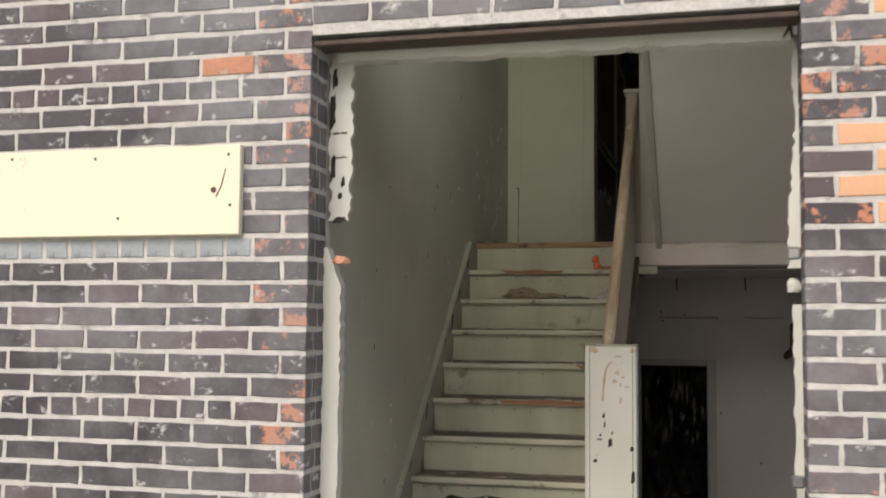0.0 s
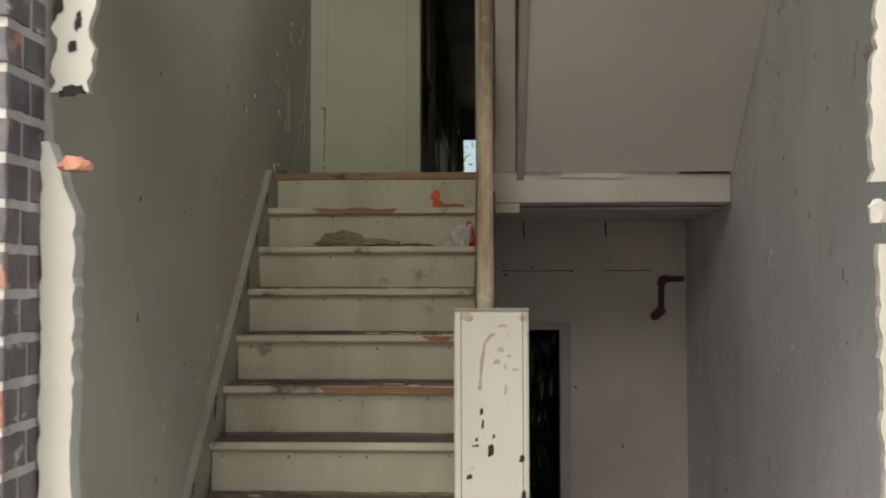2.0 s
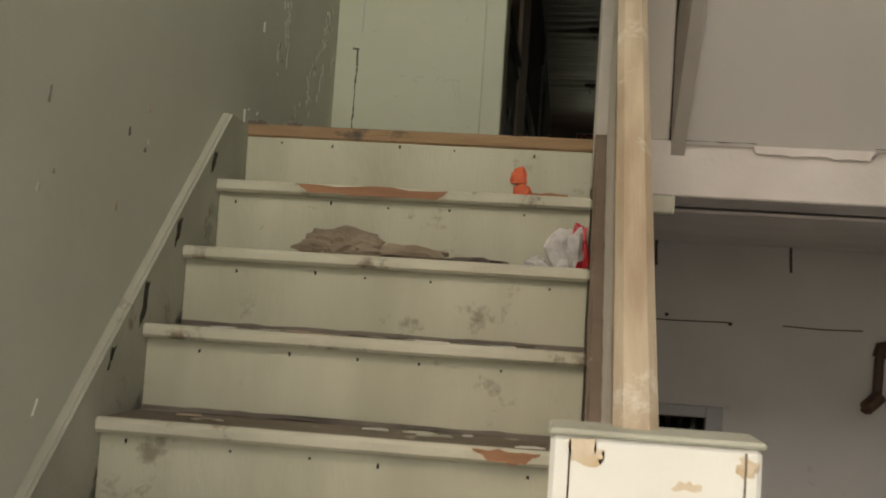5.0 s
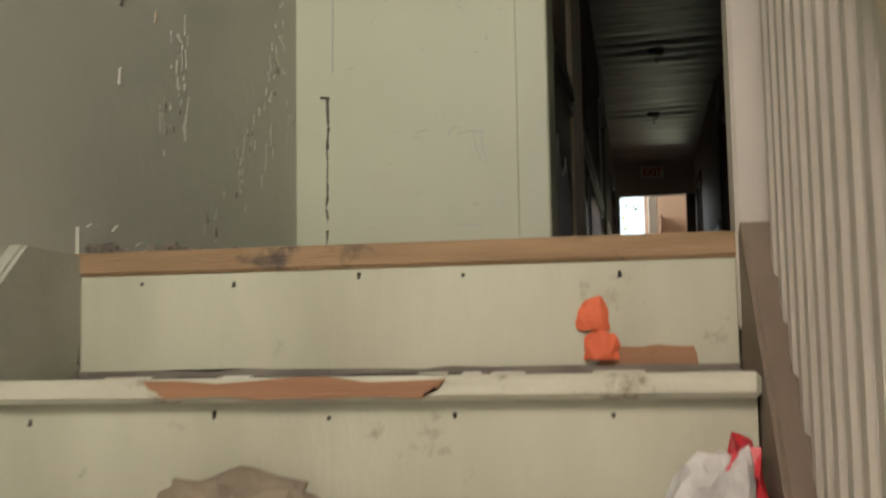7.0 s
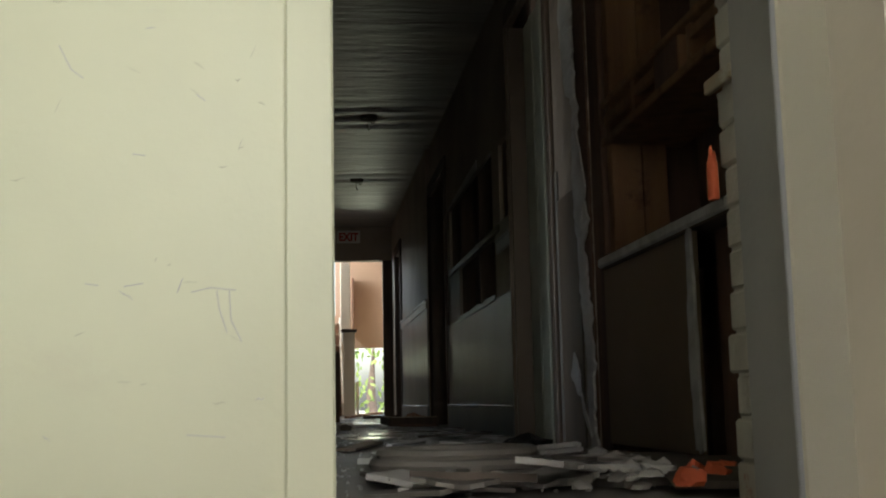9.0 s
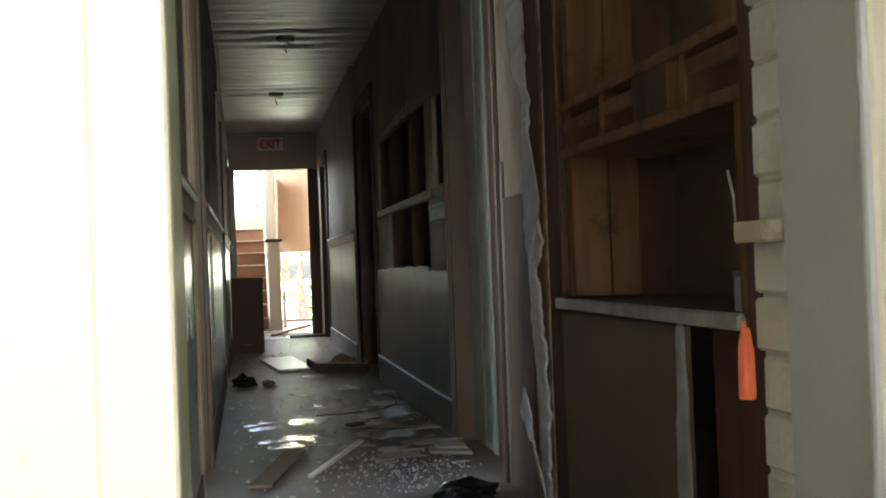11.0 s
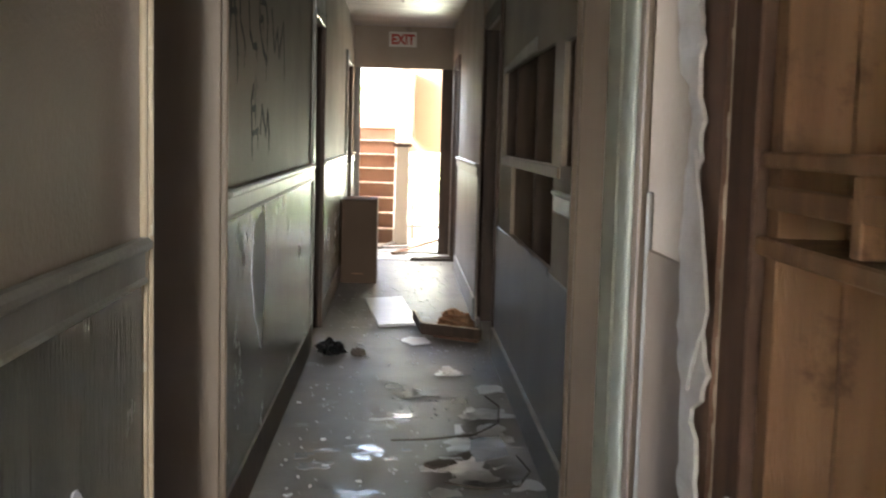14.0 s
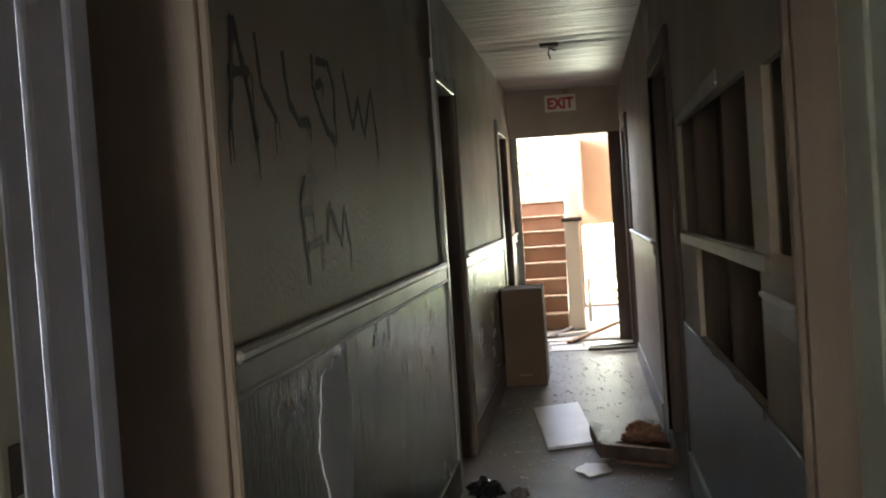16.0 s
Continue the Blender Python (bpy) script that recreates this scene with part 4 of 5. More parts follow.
for s in STROKES:
    line, widths = [], []
    for (ya, za), (yb, zb) in zip(s, s[1:]):
        line += [(XL + 0.001, ya + (yb - ya) * f / 5 + rnd.uniform(-0.004, 0.004), za + (zb - za) * f / 5) for f in range(5)]
    line.append((XL + 0.001, *s[-1]))
    widths = [rnd.uniform(0.009, 0.017) for _ in line]
    bm = tube(line, widths, 6)
    for v in bm.verts:
        v.co.x = XL + 0.001 + (v.co.x - XL - 0.001) * 0.08
    stroke = part("stroke", bm, SPRAY, graf)
    for k in range(2):
        y, z = s[-1][0] + rnd.uniform(-0.02, 0.02), s[-1][1]
        d = tube([(XL + 0.0005, y, z), (XL + 0.0005, y, z - rnd.uniform(0.03, 0.09))], [0.004, 0.002], 5)
        for v in d.verts:
            v.co.x = XL + 0.0005 + (v.co.x - XL - 0.0005) * 0.2
        part("drip", d, SPRAY, stroke)

# ---- broken stud wall on the right of the corridor ----
bay = base("stud_bay", (XR, 9.7, LZ), "open pine stud framing with cubby shelves and a counter sill", "stud wall")
D0, D1 = XR, XR + 0.36
part("stud", add_box(bmesh.new(), D0 - 0.01, D0 + 0.09, 9.0, 9.1, LZ, CZ, 0.004), STUDD, bay, "dark reddish stud")
part("stud", add_box(bmesh.new(), D0 + 0.004, D0 + 0.1, 10.352, 10.497, LZ, CZ, 0.004), STUDD, bay, "dark reddish stud")
part("stud", add_box(bmesh.new(), D0 + 0.02, D0 + 0.13, 10.27, 10.325, 2.73, CZ, 0.003), STUD, bay)
part("stud", add_box(bmesh.new(), D0 + 0.135, D0 + 0.225, 10.275, 10.325, 2.73, CZ, 0.003), STUD, bay)
part("stud", add_box(bmesh.new(), D0 + 0.02, D0 + 0.1, 9.14, 9.19, 2.73, 3.14, 0.003), STUD, bay)
part("stud", add_box(bmesh.new(), D0 + 0.16, D0 + 0.26, 9.14, 9.2, 2.73, 3.14, 0.003), STUDD, bay)
part("back_panel", add_box(bmesh.new(), D1, D1 + 0.015, 9.0, 10.46, LZ, CZ), PANELB, bay, "plain brown hardboard back")
part("side_panel", add_box(bmesh.new(), D0 + 0.09, D1, 10.33, 10.35, LZ, CZ), STUDD, bay)
part("sill", add_box(bmesh.new(), D0 - 0.012, D1, 9.1, 10.33, 2.695, 2.725, 0.004), BROWNC, bay, "brown counter board")
part("sill_edge", add_box(bmesh.new(), D0 - 0.03, D0 - 0.012, 9.1, 10.33, 2.697, 2.73, 0.006), CHIPS, bay, "pale chipped edge strip")
part("shelf", add_box(bmesh.new(), D0, D0 + 0.3, 9.12, 10.32, 3.135, 3.165, 0.004), STUD, bay)
part("shelf", add_box(bmesh.new(), D0, D0 + 0.3, 9.12, 10.32, 3.275, 3.30, 0.004), STUD, bay)
for y in (9.955, 9.70, 9.51, 9.41):
    part("divider", add_box(bmesh.new(), D0 + 0.01, D0 + 0.29, y - 0.017, y + 0.017, 3.166, 3.274, 0.003), STUD, bay)
part("divider", add_box(bmesh.new(), D0 + 0.006, D0 + 0.024, 9.50, 9.71, 3.168, 3.272, 0.003), STUDD, bay)
for y0, y1, z in ((9.12, 9.39, 3.222), (9.72, 9.935, 3.214), (9.975, 10.3, 3.21)):
    part("slat", add_box(bmesh.new(), D0 + 0.008, D0 + 0.028, y0, y1, z, z + 0.036, 0.003), STUD, bay)
part("stud", add_box(bmesh.new(), D0 + 0.03, D0 + 0.12, 9.2, 9.29, 3.305, CZ, 0.004), STUD, bay)
part("lower_panel", add_box(bmesh.new(), D0 - 0.008, D0 + 0.012, 9.42, 10.33, LZ + 0.05, 2.69, 0.003), PANELB, bay, "brown hardboard panel under the sill")
part("lower_panel", add_box(bmesh.new(), D0 + 0.06, D0 + 0.075, 9.1, 9.42, LZ + 0.05, 2.69, 0.003), STUDD, bay)
part("torn_strip", plate(ragged([(9.37, 2.1), (9.43, 2.1), (9.45, 2.35), (9.43, 2.69), (9.40, 2.69)], 6, 0.012, 8), "x", D0 - 0.02, D0 - 0.012), CHIPS, bay, "torn pale drywall paper")
part("cable", tube([(D0 + 0.01, 9.2, 2.98), (D0 - 0.01, 9.16, 3.0), (D0 - 0.015, 9.13, 2.95), (D0 - 0.01, 9.13, 2.86)], [0.0015, 0.003, 0.003, 0.001], 8), DRYW, bay, "frayed white cable end")
can = base("jar", (XR + 0.08, 9.24, 2.725), "small dusty blue-grey tin on the counter", "tin")
part("body", tube([(XR + 0.08, 9.24, 2.727), (XR + 0.08, 9.24, 2.8)], 0.045, 18), CASEB, can)
part("rim", tube([(XR + 0.08, 9.24, 2.796), (XR + 0.08, 9.24, 2.806)], 0.048, 18), STEEL, can)
cup = base("paper_scrap", (XR + 0.1, 9.25, 3.30), "crumpled white paper scrap on the shelf", "paper")
part("scrap", crumple((XR + 0.1, 9.25, 3.30), (0.05, 0.06, 0.015), 31, 2), PAPER, cup)

torn = base("torn_drywall", (XR, 10.5, LZ), "ragged torn edge of white drywall paper", "torn drywall")
TORN = [(4.45, 10.66, 10.84), (3.75, 10.64, 10.85), (3.52, 10.62, 10.79), (3.45, 10.60, 10.76), (3.42, 10.61, 10.69), (3.33, 10.575, 10.66), (3.26, 10.60, 10.69), (3.13, 10.58, 10.71), (3.03, 10.575, 10.71), (2.90, 10.475, 10.69), (2.85, 10.50, 10.65), (2.82, 10.56, 10.65), (2.74, 10.53, 10.655), (2.58, 10.49, 10.63), (2.43, 10.475, 10.59), (2.05, 10.47, 10.57)]
part("strip", ribbon(TORN, 12, XR - 0.018, XR - 0.009, 0.012, 0.022, 0.012), DRYW, torn)
part("stud_face", ribbon([(4.49, 10.5, 10.63), (3.6, 10.5, 10.66), (2.95, 10.5, 10.6), (2.6, 10.5, 10.64), (LZ, 10.5, 10.6)], 13, XR - 0.007, XR + 0.002, 0.004), STUDD, torn, "dark reddish stud face")
part("torn_paper", ribbon([(4.4, 10.66, 10.72), (3.7, 10.68, 10.71), (3.5, 10.69, 10.71)], 16, XR - 0.007, XR + 0.001, 0.01), CHIPS, torn)
part("flap", plate(ragged([(10.47, 3.02), (10.60, 3.3), (10.66, 3.1), (10.58, 2.85)], 13, 0.008, 5), "x", XR - 0.03, XR - 0.024), DRYW, torn)
part("flap", plate(ragged([(10.66, 2.33), (10.74, 2.42), (10.80, 2.33), (10.68, 2.25)], 14, 0.008, 5), "x", XR - 0.03, XR - 0.024), DRYW, torn)
part("flap", plate(ragged([(10.60, 2.22), (10.66, 2.30), (10.58, 2.16), (10.5, 2.1)], 15, 0.008, 5), "x", XR - 0.034, XR - 0.028), DRYW, torn)
trim("wainscot", XR - 0.008, XR + 0.001, 10.68, 11.07, LZ, 3.07, BROWNC, "dark brown lower wall panel", "wainscot")
trim("wall_edge_strip", XR - 0.014, XR, 11.03, 11.05, 2.05, 3.2, RAILT, "worn pale edge strip")

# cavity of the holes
# Stud and board colour inside the holes is darkened for the recess shade.
CAVSHADE = mat("shaded_cavity_stud", (0.085, 0.055, 0.038), (0.055, 0.036, 0.025), 3, 0.8, 0.25, grain=(6, 6, 0.5))
cav = base("wall_cavity", (XR, 13.5, 2.7), "bare studs and lath inside the broken wall", "studs")
part("back_panel", add_box(bmesh.new(), XR + 0.12, XR + 0.13, 12.15, 14.93, LZ, CZ), CAVSHADE, cav, "cavity back boards, coloured dark for the shade inside")
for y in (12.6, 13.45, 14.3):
    part("stud", add_box(bmesh.new(), XR + 0.022, XR + 0.118, y - 0.025, y + 0.025, LZ, CZ, 0.003), CAVSHADE, cav)
part("mid_board", add_box(bmesh.new(), XR - 0.012, XR + 0.01, 12.52, 14.8, 3.172, 3.216, 0.005), BROWNC, cav, "pale splintered cross board")
part("edge_board", add_box(bmesh.new(), XR + 0.003, XR + 0.03, 12.52, 12.66, 3.217, 3.7, 0.003), BROWNC, cav)
part("frayed_edge", plate(ragged([(13.3, 3.69), (14.78, 3.68), (14.78, 3.70), (13.3, 3.75)], 17, 0.012, 12), "x", XR - 0.008, XR - 0.002), DRYW, cav, "frayed paper edge")
part("frayed_edge", plate(ragged([(12.66, 2.80), (14.25, 2.79), (14.25, 2.825), (12.66, 2.83)], 18, 0.01, 14), "x", XR - 0.017, XR - 0.011), WAINR, cav, "chipped edge of the hole")

# old brick edge in the doorway
edge = base("brick_edge", (0.05, 8.6, LZ), "white painted bricks with orange chips at the wall end", "bricks")
rnd = random.Random(3)
z = LZ
k = 0
while z < 4.45:
    part("brick", add_box(bmesh.new(), 0.034 + rnd.uniform(-0.004, 0.005), 0.12, 8.534, 8.66 + rnd.uniform(-0.012, 0.015), z + 0.003, z + 0.079, 0.005), WBRICK, edge)
    z += 0.083
    k += 1
foam = base("orange_foam_strip", (0.0, 8.67, 2.5), "bright orange foam strip hanging at the wall end", "foam")
part("strip", crumple((0.012, 8.655, 2.635), (0.012, 0.016, 0.08), 6, 3, 0.2), ORANGE, foam)
slat = base("broken_lath", (0.05, 8.66, 2.9), "short broken wooden lath nailed to the brick", "lath")
part("lath", add_box(bmesh.new(), 0.014, 0.03, 8.545, 8.685, 2.858, 2.888, 0.003), RAILW, slat)

# ---- things in the stair hall ----
pipe = base("wall_pipe", (0.58, 8.2, 1.4), "rusty bent pipe on the wall under the landing", "pipe")
part("pipe", tube([(0.72, 8.17, 1.535), (0.62, 8.17, 1.535), (0.60, 8.17, 1.52), (0.595, 8.17, 1.49), (0.592, 8.17, 1.38), (0.585, 8.16, 1.355), (0.56, 8.15, 1.335), (0.545, 8.14, 1.315)], 0.016, 10), PIPE, pipe)
part("elbow", tube([(0.63, 8.17, 1.535), (0.60, 8.17, 1.53), (0.594, 8.17, 1.50)], 0.024, 10), PIPE, pipe)
part("elbow", tube([(0.60, 8.16, 1.37), (0.575, 8.155, 1.345), (0.55, 8.145, 1.325)], 0.025, 10), PIPE, pipe)
cl = base("closet_door_frame", (-0.2, 8.2, 0), "grey wooden frame of a low closet doorway", "door frame")
part("jamb", add_box(bmesh.new(), 0.03, 0.09, 8.19, 8.24, 0, 1.29, 0.004), GREYJ, cl)
part("jamb", add_box(bmesh.new(), -0.46, -0.42, 8.19, 8.24, 0, 1.29, 0.004), GREYJ, cl)
part("head", add_box(bmesh.new(), -0.42, 0.03, 8.19, 8.24, 1.25, 1.29, 0.004), GREYJ, cl)
# Unseen closet shell, coloured near-black so the doorway stays dark inside.
wall("wall_closet_back", "y", 9.0, 9.1, -1.4, 0.74, 0, 1.8, DKWOOD, (), "unseen closet back wall, near-black for a dark inside")
wall("wall_closet_left", "x", -0.6, -0.5, 8.34, 9.0, 0, 1.8, DKWOOD, (), "unseen closet side wall, near-black for a dark inside")
wall("wall_closet_right", "x", 0.12, 0.2, 8.34, 9.0, 0, 1.8, DKWOOD, (), "unseen closet side wall, near-black for a dark inside")
tagged(block("ceiling_closet", -1.4, 0.74, 8.34, 9.1, 1.78, 1.80, DKWOOD, bevel=0), "unseen closet ceiling, near-black for a dark inside", "ceiling", kind="structure")
tagged(block("floor_closet", -1.4, 0.74, 8.6, 9.1, -0.2, -0.002, FLOORH, bevel=0), "dark closet floor", "floor", kind="structure")
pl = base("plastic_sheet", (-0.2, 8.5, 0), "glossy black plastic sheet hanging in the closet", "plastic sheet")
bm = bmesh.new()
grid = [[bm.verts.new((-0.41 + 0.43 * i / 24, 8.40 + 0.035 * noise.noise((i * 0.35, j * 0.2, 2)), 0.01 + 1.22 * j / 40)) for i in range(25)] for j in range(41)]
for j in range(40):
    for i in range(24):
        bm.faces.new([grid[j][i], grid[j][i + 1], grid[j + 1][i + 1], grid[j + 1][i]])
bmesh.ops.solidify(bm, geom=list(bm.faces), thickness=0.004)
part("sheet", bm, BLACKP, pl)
wires = base("wall_hooks", (0.2, 8.2, 1.8), "thin dark hooks and a nail line on the wall", "hooks")
for x in (-0.17, 0.29):
    part("hook", tube([(x, 8.19, 1.868), (x, 8.185, 1.82), (x + 0.003, 8.185, 1.77)], 0.005, 6), PIPE, wires)
for x0, x1, z in ((-0.3, 0.1, 1.585), (0.28, 0.55, 1.585)):
    part("line", tube([(x0, 8.217, z), ((x0 + x1) / 2, 8.217, z - 0.004), (x1, 8.217, z)], 0.0025, 5), PIPE, wires)
for x, z in ((-0.12, 1.6), (0.1, 1.58), (0.12, 0.93), (0.38, 0.6), (-0.28, 1.62), (-0.27, 1.56)):
    part("nail", tube([(x, 8.222, z), (x, 8.205, z)], 0.007, 7), PIPE, wires)

bag = base("rubbish_bag", (-0.95, 5.5, 0.56), "crumpled black rubbish bag on the lower steps", "rubbish bag")
part("bag", crumple((-0.95, 5.50, 0.44), (0.32, 0.12, 0.17), 71, 4, 0.5), BLACKP, bag)
part("paper", crumple((-1.14, 5.44, 0.62), (0.06, 0.05, 0.02), 72, 2), PAPER, bag)
part("label", crumple((-0.74, 5.44, 0.63), (0.02, 0.02, 0.012), 73, 2), RED, bag)
for sd, (x, y, z, w, h, t) in enumerate(((-0.1, 6.3, 0.0, 0.21, 0.56, 3), (0.55, 5.9, 0.0, 0.3, 0.60, -4))):
    b = base("white_carton", (x, y, z), "white flattened carton leaning in the hall", "carton", "cartons in the hall")
    bm = bmesh.new()
    add_box(bm, x - w / 2, x + w / 2, y, y + 0.05, z, z + h, 0.004)
    bmesh.ops.rotate(bm, cent=(x, y, z), matrix=Matrix.Rotation(radians(t), 3, "Y"), verts=bm.verts)
    for v in bm.verts:
        v.co.z = max(v.co.z, 0.0)
    part("carton", bm, PAPER, b)
b = base("dark_bin", (0.42, 6.0, 0), "low dark crate behind the cartons", "crate")
part("box", add_box(bmesh.new(), 0.08, 0.38, 6.0, 6.3, 0, 0.46, 0.006), BLACKP, b)
part("rim", add_box(bmesh.new(), 0.07, 0.39, 5.99, 6.31, 0.44, 0.48, 0.006), BLACKP, b)

ys, zt = TOPY - 2 * RUN, 9 * RISE
rag = base("crumpled_rag", (-1.0, ys + 0.1, zt), "crumpled brown paper heap lying on the tread", "paper")
part("paper", crumple((-1.02, TOPY - RUN - 0.075, zt), (0.105, 0.055, 0.048), 51, 4, 0.45), RAG, rag)
part("paper", crumple((-0.86, TOPY - RUN - 0.07, zt), (0.09, 0.05, 0.03), 52, 3, 0.45), RAG, rag)
stick = base("dark_rag", (-0.72, TOPY - RUN - 0.08, zt), "dark charred rag strip on the tread", "rag")
part("strip", crumple((-0.70, TOPY - RUN - 0.075, zt), (0.085, 0.03, 0.014), 53, 3, 0.5), DKCHIP, stick)
wr = base("snack_wrapper", (-0.47, TOPY - RUN - 0.08, zt), "red and silver crumpled snack wrapper on the step", "wrapper")
part("foil", crumple((-0.475, TOPY - RUN - 0.085, zt), (0.045, 0.04, 0.075), 54, 3, 0.5), FOIL, wr)
part("red_side", crumple((-0.455, TOPY - RUN - 0.075, zt), (0.03, 0.035, 0.085), 55, 3, 0.5), RED, wr)
cupb = base("clear_wrapper", (-0.54, TOPY - RUN - 0.08, zt), "crushed clear plastic scrap on the step", "plastic")
part("scrap", crumple((-0.55, TOPY - RUN - 0.085, zt), (0.03, 0.025, 0.022), 56, 3, 0.4), FOIL, cupb)
of = base("orange_foam_patch", (-0.6, TOPY, 1.9), "orange foam blob stuck to the top riser", "foam")
part("blob", crumple((-0.617, TOPY - 0.004, 1.905), (0.021, 0.010, 0.035), 61, 3, 0.3), ORANGE, of)
part("blob", crumple((-0.606, TOPY - 0.006, 1.865), (0.024, 0.010, 0.03), 62, 3, 0.3), ORANGE, of)
hole = base("riser_hole", (-0.53, TOPY, 1.87), "broken notch in the riser showing bare wood", "notch")
part("wood", plate(ragged([(-0.62, 1.853), (-0.48, 1.853), (-0.485, 1.882), (-0.60, 1.885)], 63, 0.003, 5), "y", TOPY - 0.003, TOPY + 0.001), BARE, hole)
rnd = random.Random(21)
nails = base("riser_nails", (-0.9, TOPY, 1.98), "dark nail holes along the risers", "nails")
for k in range(4, 12):
    y, z = TOPY - (11 - k) * RUN, k * RISE
    for x in (-1.28, -1.1, -0.93, -0.78, -0.56):
        x += rnd.uniform(-0.05, 0.05)
        part("nail_hole", tube([(x, y - 0.001, z - 0.05 + rnd.uniform(-0.01, 0.01)), (x, y + 0.002, z - 0.05)], 0.003, 6), BLACKCHIP, nails)
crumbs = base("plaster_crumbs", (-1.3, 7.4, LZ), "crumbled grey plaster heaped along the landing wall", "rubble")
for i in range(60):
    x = -1.38 + 0.011 * i * rnd.uniform(0.1, 1)
    y = rnd.uniform(7.26, 8.25) if i % 2 else rnd.uniform(7.24, 7.45)
    part("crumb", crumple((x, y, LZ), (rnd.uniform(0.003, 0.009), rnd.uniform(0.003, 0.009), rnd.uniform(0.003, 0.007)), 300 + i, 2, 0.6), rnd.choice((DKCHIP, FLOORL, SKIRT)), crumbs)

# scuffs and peeled paint on the stair hall walls
rnd = random.Random(61)
SC_D = mat("dark_scuff", (0.12, 0.10, 0.085), (0.2, 0.17, 0.14), 9, 0.8, 0.1)
SC_P = mat("peeled_pale_paint", (0.68, 0.65, 0.58), (0.56, 0.53, 0.47), 9, 0.6, 0.3)
SC_L = mat("faint_scuff", (0.54, 0.52, 0.49), (0.48, 0.46, 0.43), 9, 0.6, 0.3)
SC_B = mat("brown_scuff", (0.34, 0.25, 0.17), (0.42, 0.33, 0.25), 9, 0.7, 0.1)
for name, x, n, label in (("wall_scuffs", -1.40, 60, "scuffs and peeled drips on the plaster"), ("wall_scratches", 0.74, 130, "pale scratches and brown scuffs on the plaster")):
    th = base(name, (x, 6.0, 1.0), label, "scuffs")
    d = 1 if x < 0 else -1
    for i in range(n):
        y = rnd.uniform(4.4, 8.25)
        z = rnd.uniform(max(0.5, (y - 5.1) * 0.92 + 0.15) if d > 0 else 0.5, 3.1)
        if d < 0 and z > soff_z(y) - 0.05:
            z = rnd.uniform(0.5, 1.8)
        L, w = rnd.uniform(0.004, 0.018) * (2.2 if rnd.random() < 0.12 else 1), rnd.uniform(0.002, 0.007)
        sl = rnd.uniform(-0.5, 0.5) if rnd.random() < 0.6 else rnd.uniform(-2, 2)
        o = ragged([(y - w, z - L), (y + w, z - L * 0.8), (y + w * 0.4 + sl * L * 0.5, z + L), (y - w * 0.4 + sl * L * 0.5, z + L * 0.8)], 900 + i, 0.003, 3)
        m = rnd.choice((SC_P, SC_D, SC_D, SC_L, SC_B) if d > 0 else (SC_L, SC_P, SC_L, SC_B, SC_P))
        part("scuff", plate(o, "x", *sorted((x - d * 0.001, x + d * 0.0025))), m, th)
peel = base("peeled_paint", (-1.40, 7.9, 2.5), "clusters of curled peeling paint flakes on the wall", "peeling paint")
for i in range(190):
    c = rnd.choice(((8.19, 2.62), (8.13, 2.53), (8.27, 2.47), (7.62, 2.45), (7.63, 2.37), (7.99, 2.35), (7.94, 2.27), (7.79, 2.16), (8.12, 2.37), (7.55, 2.28), (8.21, 2.77), (8.22, 2.9), (7.7, 2.85)))
    y, z = min(8.32, c[0] + rnd.gauss(0, 0.025)), c[1] + rnd.gauss(0, 0.045)
    L, w = rnd.uniform(0.003, 0.014), rnd.uniform(0.0015, 0.0045)
    o = ragged([(y - w * 0.6, z - L), (y + w * 1.6, z - L * 0.3), (y - w * 0.3, z + L)], 1700 + i, 0.0015, 3)
    part("flake", plate(o, "x", -1.401, -1.3985 if i % 3 else -1.3992), (WALL_L, SC_L, WALL_L, SC_D, WALL_L)[i % 5], peel)
dark = base("rotten_corner", (-1.35, 7.3, LZ), "dark rotten plaster crumbs in the landing corner", "rubble")
for i in range(30):
    s = rnd.uniform(0.005, 0.013)
    part("crumb", crumple((-1.385 + 0.22 * rnd.random() ** 1.5, 7.24 + 0.16 * rnd.random(), LZ), (s * 1.3, s, s * rnd.uniform(0.6, 1.6)), 1000 + i, 2, 0.5), rnd.choice((DKCHIP, DKCHIP, SC_D, FLOORL)), dark)
rot = base("broken_plaster_edge", (-1.39, 7.8, LZ), "torn dirty plaster along the foot of the landing walls", "broken plaster")
def rot_top(u, k):
    return LZ + 0.045 + 0.022 * noise.noise((u * 5, k, 0)) + 0.02 * noise.noise((u * 33, k, 3))
def rot_band(count, put):
    bm, last = bmesh.new(), None
    for i in range(count):
        ring = [bm.verts.new(p) for p in put(i)]
        if last:
            for k in range(4):
                bm.faces.new([last[k - 1], last[k], ring[k], ring[k - 1]])
        else:
            bm.faces.new(ring)
        last = ring
    bm.faces.new(last)
    return bm


part("plaster", rot_band(78, lambda i: [(-1.401, 7.24 + 0.014 * i, LZ), (-1.394, 7.24 + 0.014 * i, LZ), (-1.396, 7.24 + 0.014 * i, rot_top(0.014 * i, 1)), (-1.401, 7.24 + 0.014 * i, rot_top(0.014 * i, 1))]), WALL_L, rot)
part("plaster", rot_band(45, lambda i: [(-1.39 + 0.012 * i, 8.336, LZ), (-1.39 + 0.012 * i, 8.328, LZ), (-1.39 + 0.012 * i, 8.331, rot_top(0.012 * i, 7) - 0.012), (-1.39 + 0.012 * i, 8.336, rot_top(0.012 * i, 7) - 0.012)]), FAINT, rot)
dirt = base("tread_dirt", (-0.9, 6.2, 1.0), "brown dirt and flakes gathered on the treads", "dirt")
